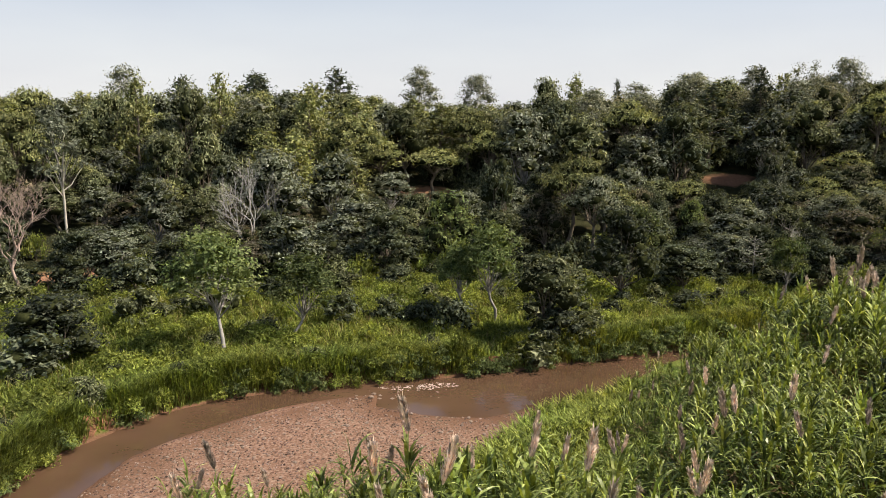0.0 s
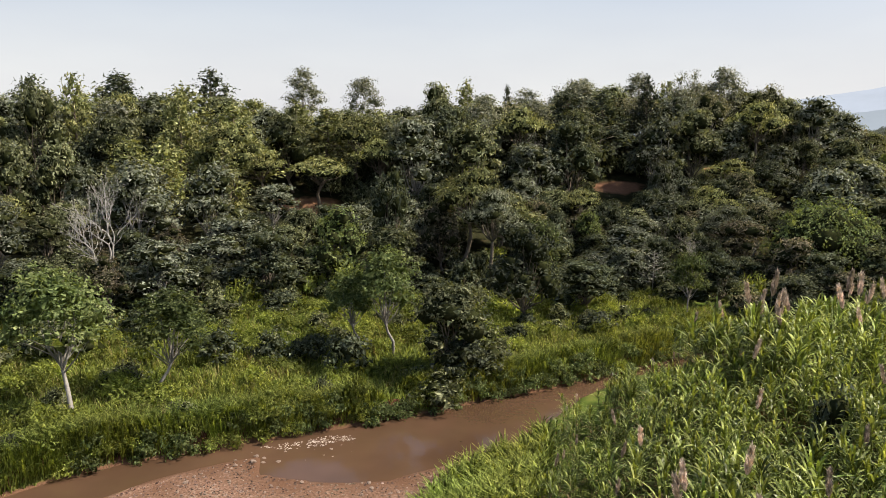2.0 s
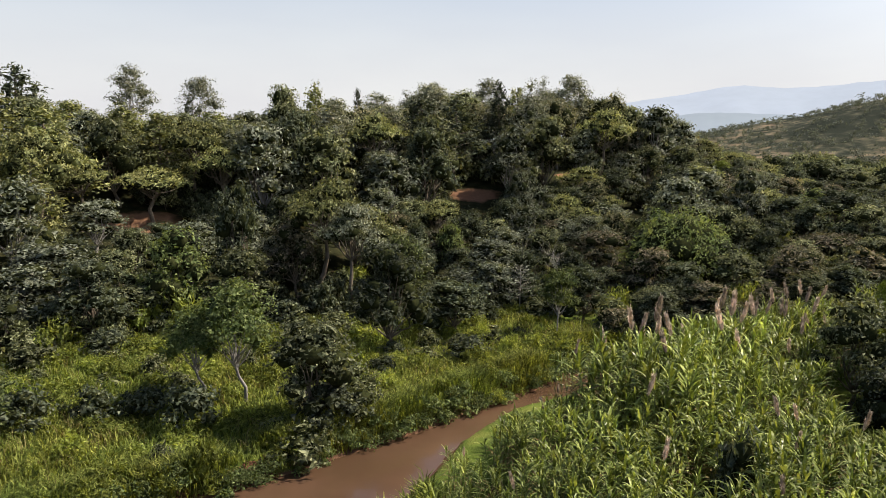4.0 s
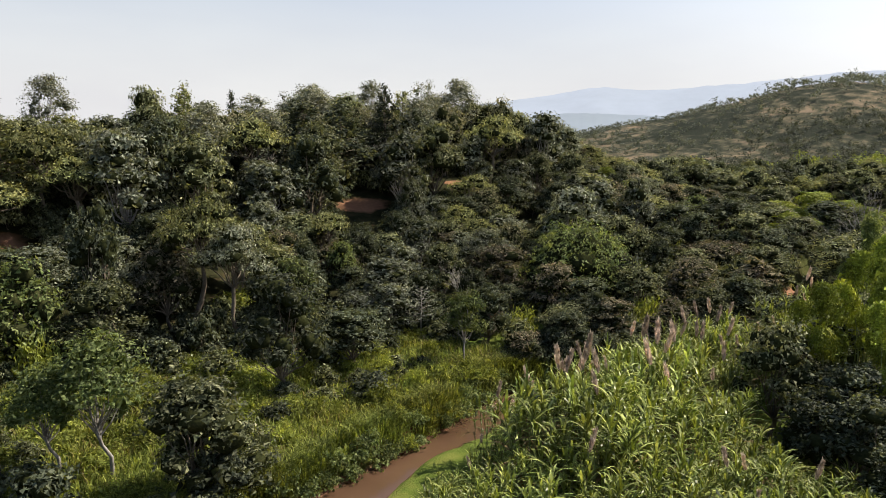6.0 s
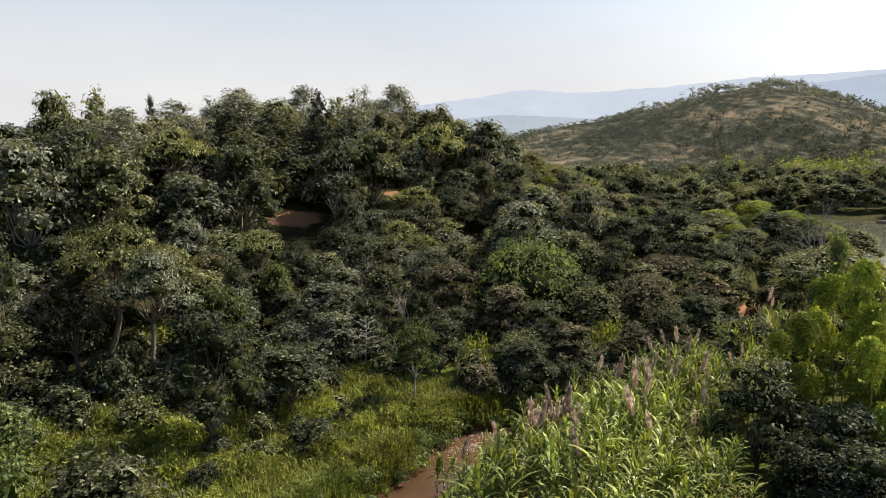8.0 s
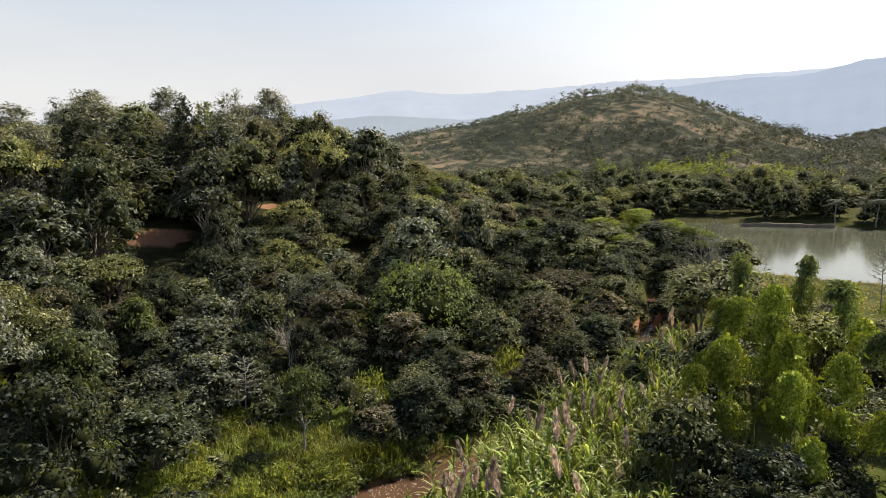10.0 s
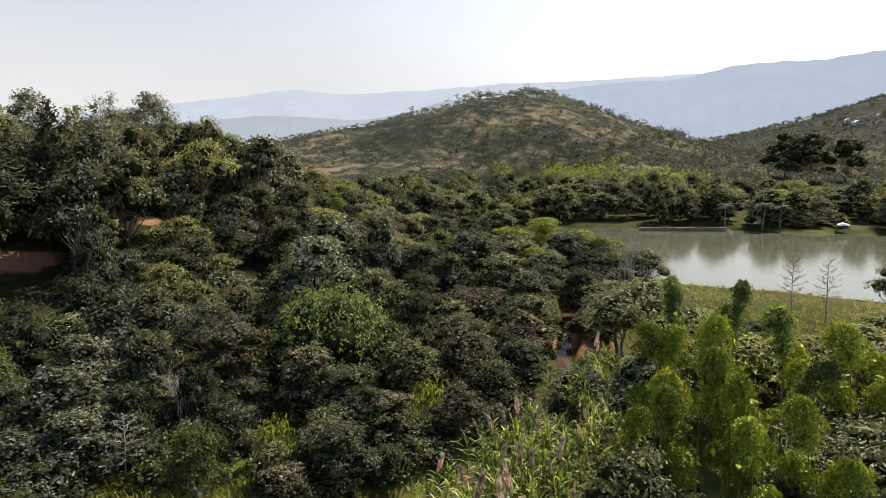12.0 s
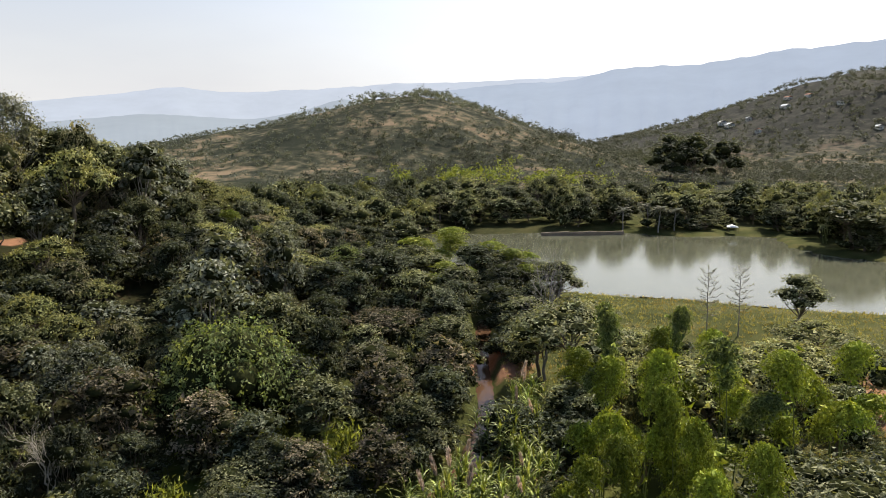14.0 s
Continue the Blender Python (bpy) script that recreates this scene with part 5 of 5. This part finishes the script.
# small lakeside shelter: four posts under a pale roof
root = thing("shelter", "small lakeside shelter with a pale blue-grey roof", "shelter")
root.matrix_basis = pose(184, 43, 5.35, 0, 0, 10) @ Matrix.Diagonal((0.5, 0.5, 0.5, 1))
roof = Bag()
roof.add([(-3.2, -2.4, 2.3), (3.2, -2.4, 2.3), (3.2, 2.4, 2.3), (-3.2, 2.4, 2.3), (-2.4, 0, 3.2), (2.4, 0, 3.2)], [[0, 3, 2, 1], [0, 1, 5, 4], [2, 3, 4, 5], [3, 0, 4], [1, 2, 5]])
part("roof", flat_mesh("roof", roof, [ROOF_METAL]), root)
for px_, py_ in ((-2.7, -2), (2.7, -2), (2.7, 2), (-2.7, 2)):
    post = Bag()
    box_bag(post, px_ - 0.09, px_ + 0.09, py_ - 0.09, py_ + 0.09, -0.3, 2.32)
    part("post", flat_mesh("post", post, [BARK]), root)
# low retaining wall on the far shore
wall_bag = Bag()
for k in range(9):
    a0, a1 = k / 9, (k + 1) / 9
    x0, y0, x1, y1 = 163.5 + 9.5 * a0, 80.5 - 16 * a0, 163.5 + 9.5 * a1, 80.5 - 16 * a1
    v = [(x0, y0, 4.3), (x1, y1, 4.3), (x1 + 0.4, y1 + 0.2, 4.3), (x0 + 0.4, y0 + 0.2, 4.3)]
    v += [(a, b, 5.55 + 0.06 * (k % 3)) for a, b, c in v]
    wall_bag.add(v, [[0, 3, 2, 1], [4, 5, 6, 7], [0, 1, 5, 4], [1, 2, 6, 5], [2, 3, 7, 6], [3, 0, 4, 7]])
tagged(new("shore_wall", flat_mesh("shore_wall", wall_bag, [WALL_BROWN])), "low brown weathered retaining wall on the lake shore", "wall", kind="structure")

# big shade trees on the lawn, palms, dark grove
plant("far_umbrella", 163, 21.5, 9.5, 7.5, label="large spreading rain tree on the lakeside lawn")
plant("far_umbrella", 171, 10, 10, 8.0, label="large spreading rain tree on the lakeside lawn")
for x, y, h, r in [(341, 67, 21, 13), (352, 78, 20, 12), (349, 55, 19, 11)]:
    plant("far_dark", x, y, h, r, label="huge dark green tree standing above the valley woods")


def palm_parts(seed, h):
    rng = np.random.default_rng(seed)
    wood, crown = Bag(), Bag()
    tube(wood, bend(rng, np.array([0, 0, -0.3]), np.array([0.3, 0.2, h]), 6, 0.01), np.linspace(0.2, 0.13, 6), 7)
    for k in range(18):
        az, el = k * 2.399, rng.uniform(-0.1, 1.1)
        d = np.array([math.cos(az) * math.cos(el), math.sin(az) * math.cos(el), math.sin(el)])
        u = np.linspace(0, 1, 7)[:, None]
        rib = np.array([0.3, 0.2, h]) + 3.0 * (u * d - 0.6 * u ** 2 * np.array([0, 0, 1]))
        tube(wood, rib, np.linspace(0.03, 0.008, 7), 3)
        for q in range(14):
            t = (q + 1) / 15
            b = np.array([np.interp(t, u[:, 0], rib[:, j]) for j in range(3)])
            sd = np.cross(d, [0, 0, 1.0]) * (1 if q % 2 else -1)
            blade(crown, b, unit(sd + d * 0.5 - np.array([0, 0, 0.3])), 1.0 * (1.1 - t * 0.6), 0.2, rng, 0, 0.6)
    return wood.mesh("trunk", [GREY_BARK]), crown.mesh("crown", [LEAF_GUM])


KINDS["palm"] = ("palm_tree", "pale green palm tree on the lake shore", "palm", "lake shore trees", [palm_parts(5, 6.0)])
NATIVE["palm"] = (6, 3)
for x, y, h in [(185, 24, 6), (188, 20, 7), (178, 58, 5), (181, 55, 4.5), (183, 61, 5), (179, 66, 4.5)]:
    plant("palm", x, y, h, 2.6)


def slim_parts(seed, h):
    """A slim see-through tree: thin stem with whorls of fine upcurved twigs."""
    rng = np.random.default_rng(seed)
    wood, crown = Bag(), Bag()
    tube(wood, bend(rng, np.array([0, 0, -0.3]), np.array([0.1, 0, h]), 7, 0.006), np.linspace(0.07, 0.015, 7), 5)
    for k in range(34):
        z = h * (0.35 + 0.63 * k / 34)
        az, L = k * 2.399, 1.5 * (1.05 - 0.6 * k / 34)
        p = np.array([[0, 0, z], [math.cos(az) * L * 0.6, math.sin(az) * L * 0.6, z + 0.12], [math.cos(az) * L, math.sin(az) * L, z + 0.5]])
        tube(wood, p, [0.03, 0.022, 0.012], 3)
        n = 16
        u = rng.uniform(0.3, 1, n)[:, None]
        leaves(crown, p[0] + (p[2] - p[0]) * u, np.tile([0, 0, 1.0], (n, 1)), 0.2, rng, 0.2, 0.3)
    return wood.mesh("trunk", [GREY_BARK]), crown.mesh("crown", [LEAF_GUM])


KINDS["slim"] = ("slim_tree", "slim see-through young tree with whorled twigs", "tree", "field trees", [slim_parts(6, 7.0), slim_parts(7, 7.0)])
NATIVE["slim"] = (7, 1.5)
for x, y, h in [(86, 40.2, 7.5), (89.6, 37.5, 7.0), (34, 70, 5)]:
    plant("slim", x, y, h, 1.6)

# ---- river stones and broken water ----
def stone_mesh(seed):
    rng = np.random.default_rng(seed)
    bm = bmesh.new()
    bmesh.ops.create_icosphere(bm, subdivisions=1, radius=1.0)
    for v in bm.verts:
        v.co *= rng.uniform(0.75, 1.15)
        v.co.z *= 0.6
    me = bpy.data.meshes.new("stone")
    bm.to_mesh(me)
    bm.free()
    me.materials.append(STONE)
    return me


stone_kinds = [stone_mesh(k) for k in range(5)]
stone_rng = np.random.default_rng(71)


def scatter_stones(count, box, big, near):
    """Rocks that can be told apart, resting on the bar and in the shallows."""
    done = 0
    while done < count:
        x, y = stone_rng.uniform(box[0], box[1]), stone_rng.uniform(box[2], box[3])
        if not near(x, y):
            continue
        ob = tagged(new("river_stone", stone_kinds[stone_rng.integers(5)]), "rounded grey-brown river stone on the gravel", "stone", "river stones")
        q = stone_rng.uniform(0.4, 1.0) * big
        z = max(height(x, y), float(river_level(x)) - 0.1)
        ob.matrix_basis = Matrix.LocRotScale((x, y, z + q * 0.15), Euler((stone_rng.uniform(-0.3, 0.3), 0, stone_rng.uniform(0, 6))), (q, q * stone_rng.uniform(0.7, 1.2), q))
        done += 1


scatter_stones(150, (-14, 6, 26, 45), 0.15, lambda x, y: distance_to(BAR, np.array([x]), np.array([y]))[0] < -0.2)
scatter_stones(26, (-4, 3, 43.4, 46.2), 0.22, lambda x, y: abs(y - 44.4 - 0.1 * x) < 1.1)
scatter_stones(36, (34, 42, 54.5, 59), 0.3, lambda x, y: True)


def pebble_field(count):
    x, y = stone_rng.uniform(-15.5, 12, count), stone_rng.uniform(20, 45, count)
    ok = distance_to(BAR, x, y) < -0.15
    x, y = x[ok], y[ok]
    z, q = land(x, y), stone_rng.uniform(0.03, 0.09, len(x))
    shape = np.array([(1, 0, 0), (0, 1, 0), (-1, 0, 0), (0, -1, 0), (0.1, 0, 0.7)])
    turn = stone_rng.uniform(0, 6.28, len(x))
    c, s_ = np.cos(turn)[:, None], np.sin(turn)[:, None]
    sx = shape[None, :, 0] * stone_rng.uniform(0.7, 1.3, (len(x), 1))
    v = np.stack([x[:, None] + q[:, None] * (sx * c - shape[None, :, 1] * s_), y[:, None] + q[:, None] * (sx * s_ + shape[None, :, 1] * c), z[:, None] + q[:, None] * shape[None, :, 2]], -1)
    i = np.arange(len(x) * 5).reshape(-1, 5)
    f = np.concatenate([i[:, [0, 1, 4]], i[:, [1, 2, 4]], i[:, [2, 3, 4]], i[:, [3, 0, 4]]])
    m = foliage("pebble", (0.10, 0.062, 0.044), (0.20, 0.135, 0.10), (0.33, 0.26, 0.215), gloss=0.8, through_light=0.0)
    return tagged(new("pebbles", mesh_object("pebbles", v, f, [m], flat=True)), "pinkish-grey pebbles of a gravel bar", "pebbles", kind="stuff")


pebble_field(16000)


def foam(name, label, count, spots_):
    """Small broken wave crests of white water over the shallows."""
    bag = Bag()
    for x, y, rx, ry in spots_:
        n = count
        a, q = stone_rng.uniform(0, 6.28, n), np.sqrt(stone_rng.uniform(0, 1, n))
        px_, py_ = x + rx * q * np.cos(a), y + ry * q * np.sin(a)
        z = river_level(px_) + 0.03
        w = stone_rng.uniform(0.02, 0.09, n)
        t = stone_rng.normal(0.35, 0.25, n)
        ex, ey = np.cos(t), np.sin(t)
        v = np.stack([np.stack([px_ - ex * w, py_ - ey * w, z - 0.035], 1), np.stack([px_ - ey * 0.025, py_ + ex * 0.025, z], 1), np.stack([px_ + ex * w, py_ + ey * w, z - 0.035], 1), np.stack([px_ + ey * 0.03, py_ - ex * 0.03, z - 0.025], 1)], 1)
        bag.add(v, np.arange(n * 4).reshape(n, 4))
    m = noisy("white_water", [(0.3, (0.26, 0.19, 0.15)), (0.7, (0.55, 0.48, 0.43))], 3.0, rough=0.3)
    return tagged(new(name, bag.mesh(name, [m])), label, "rapids", kind="stuff")


foam("rapids", "small white rapids over stones in the river", 110, [(-0.4, 45.5, 2.2, 0.5), (1.6, 46.0, 1.4, 0.5), (36.6, 57.4, 2.4, 1.2), (33.6, 57.2, 1.6, 0.8), (40.5, 56.4, 2.6, 0.9), (66, 55.3, 3, 0.5)])

# ---- cane field ----
CANE = [(-13, 20), (-8.5, 23.8), (-5, 25.8), (-1, 27), (3, 27.3), (6.5, 28), (9.3, 31.2), (11.3, 35.6), (13, 40), (15.5, 43.8), (18.0, 45.6), (21.5, 46.6), (25.5, 48.2), (30, 50), (36, 51), (44, 51.2), (53, 51), (63, 52.6), (64, 50), (56, 47.5), (48, 45.5), (42, 44.5), (37.5, 40), (36, 33), (30, 22), (20, 12), (0, 8)]
cane_kinds = [cane_parts(200 + s, 10, 4.6, p, 1.2) for s, p in enumerate((0, 0, 1, 0, 0, 0))]
cane_rng = np.random.default_rng(21)
for gx in np.arange(-12, 66, 1.7):
    for gy in np.arange(10, 56, 1.7):
        x, y = gx + cane_rng.uniform(-0.6, 0.6), gy + cane_rng.uniform(-0.6, 0.6)
        if distance_to(CANE, np.array([x]), np.array([y]))[0] > -0.3 or y < 15 + 0.25 * x or (x - 23.3) ** 2 + (y - 32.6) ** 2 < 2 or cane_rng.random() < 0.08:
            continue
        root = thing("cane_clump", "tall green river cane with arching strap leaves", "cane", "river cane")
        s = cane_rng.uniform(0.85, 1.2) * ((0.66 if x < 6 else 0.5 if x < 13 else 0.52) + 0.44 * float(smooth(0, 7, -distance_to(CANE, np.array([x]), np.array([y]))[0])) + (0.34 if x > 24 and y > 38 else 0) + (0.1 if x > 38 else 0))
        root.matrix_basis = Matrix.LocRotScale((x, y, height(x, y)), Euler((0, 0, cane_rng.uniform(0, 6.28))), (s, s, s))
        for nm, me in cane_kinds[2 if (x < 14 and y < 38 or x > 24 and y > 42) and cane_rng.random() < (0.6 if x < 14 else 0.5) else cane_rng.integers(6)]:
            tagged(part(nm, me, root, "pale pinkish feathery plumes" if nm == "plume" else ""), kind="stuff" if nm == "stem" else "")

# ---- meadow grass ----
def grass_stuff(name, label, count, region, rng, mat, hmin, hmax, width):
    bag_v, bag_f = [], []
    n = 0
    x, y = region(rng, count)
    z = land(x, y)
    k = len(x)
    for b in range(7):
        a = rng.uniform(0, 6.283, k)
        L = rng.uniform(hmin, hmax, k)
        d = np.stack([np.cos(a), np.sin(a), np.zeros(k)], 1)
        base = np.stack([x, y, z - 0.05], 1) + d * rng.uniform(0, 0.25, k)[:, None]
        side = np.stack([-np.sin(a), np.cos(a), np.zeros(k)], 1) * width
        mid = base + d * (L * 0.22)[:, None] + np.stack([0 * L, 0 * L, L * 0.7], 1)
        tip = base + d * (L * 0.65)[:, None] + np.stack([0 * L, 0 * L, L * 0.9], 1)
        v = np.stack([base - side * 0.5, base + side * 0.5, mid + side * 0.5, mid - side * 0.5, tip], 1)
        i = np.arange(k * 5).reshape(k, 5) + n
        bag_v.append(v.reshape(-1, 3))
        bag_f += i[:, :4].tolist() + i[:, [3, 2, 4]].tolist()
        n += k * 5
    return tagged(new(name, mesh_object(name, np.concatenate(bag_v), bag_f, [mat])), label, "grass", kind="stuff")


def meadow(rng, count):
    x, y = rng.uniform(-42, 42, count), rng.uniform(33, 76, count)
    d = y - forest_edge(x)
    r = distance_to(RIVER, x, y)
    nb = np.array(NORTH_BANK)
    ok = (d < 3) & (r > 0.25) & ((x < -19.5) | (y > np.interp(x, nb[:, 0], nb[:, 1])))
    return x[ok], y[ok]


grass_rng = np.random.default_rng(31)
grass_stuff("meadow_grass", "tall yellow-green meadow grass", 21000, meadow, grass_rng, GRASS, 0.45, 1.0, 0.055)


def bank_top(rng, count):
    t, off = rng.uniform(2, 78, count), rng.uniform(0.15, 1.0, count) ** 1.4 * 2.2
    x, y = np.interp(t, along, nb[:, 0]) - 0.3 * off, np.interp(t, along, nb[:, 1]) + off
    ok = (ripple(x, y, 2.6, 3.0) > -0.25) & (distance_to(RIVER, x, y) > 0.1)
    return x[ok], y[ok]


grass_stuff("bank_top_grass", "long pale green grass hanging over the cut bank", 4200, bank_top, grass_rng, GRASS, 0.8, 1.6, 0.05)
grass_stuff("dry_grass", "pale dry seeding grass among the green", 2800, meadow, grass_rng, GRASS_DRY, 0.6, 1.1, 0.035)


def spit(rng, count):
    x, y = rng.uniform(-6, 16, count), rng.uniform(24, 46, count)
    ok = (distance_to([(1, 29.5), (5, 35.5), (8, 39.8), (11, 41.6), (13.2, 42.6), (11.8, 38), (9.8, 33.2), (8, 27), (2, 25), (-5, 24), (-4, 26.4)], x, y) < 0.3)
    return x[ok], y[ok]


def lake_field(rng, count):
    x, y = rng.uniform(66, 110, count), rng.uniform(8, 66, count)
    ok = (distance_to(LAKE, x, y) > 0.8) & (distance_to(RIVER, x, y) > 1)
    return x[ok], y[ok]


grass_stuff("bank_grass", "low yellow-green grass on the gravel spit", 6000, spit, grass_rng, GRASS, 0.6, 1.4, 0.08)
grass_stuff("field_grass", "short grass field between bamboo and lake", 6000, lake_field, grass_rng, GRASS_DRY, 0.15, 0.4, 0.04)
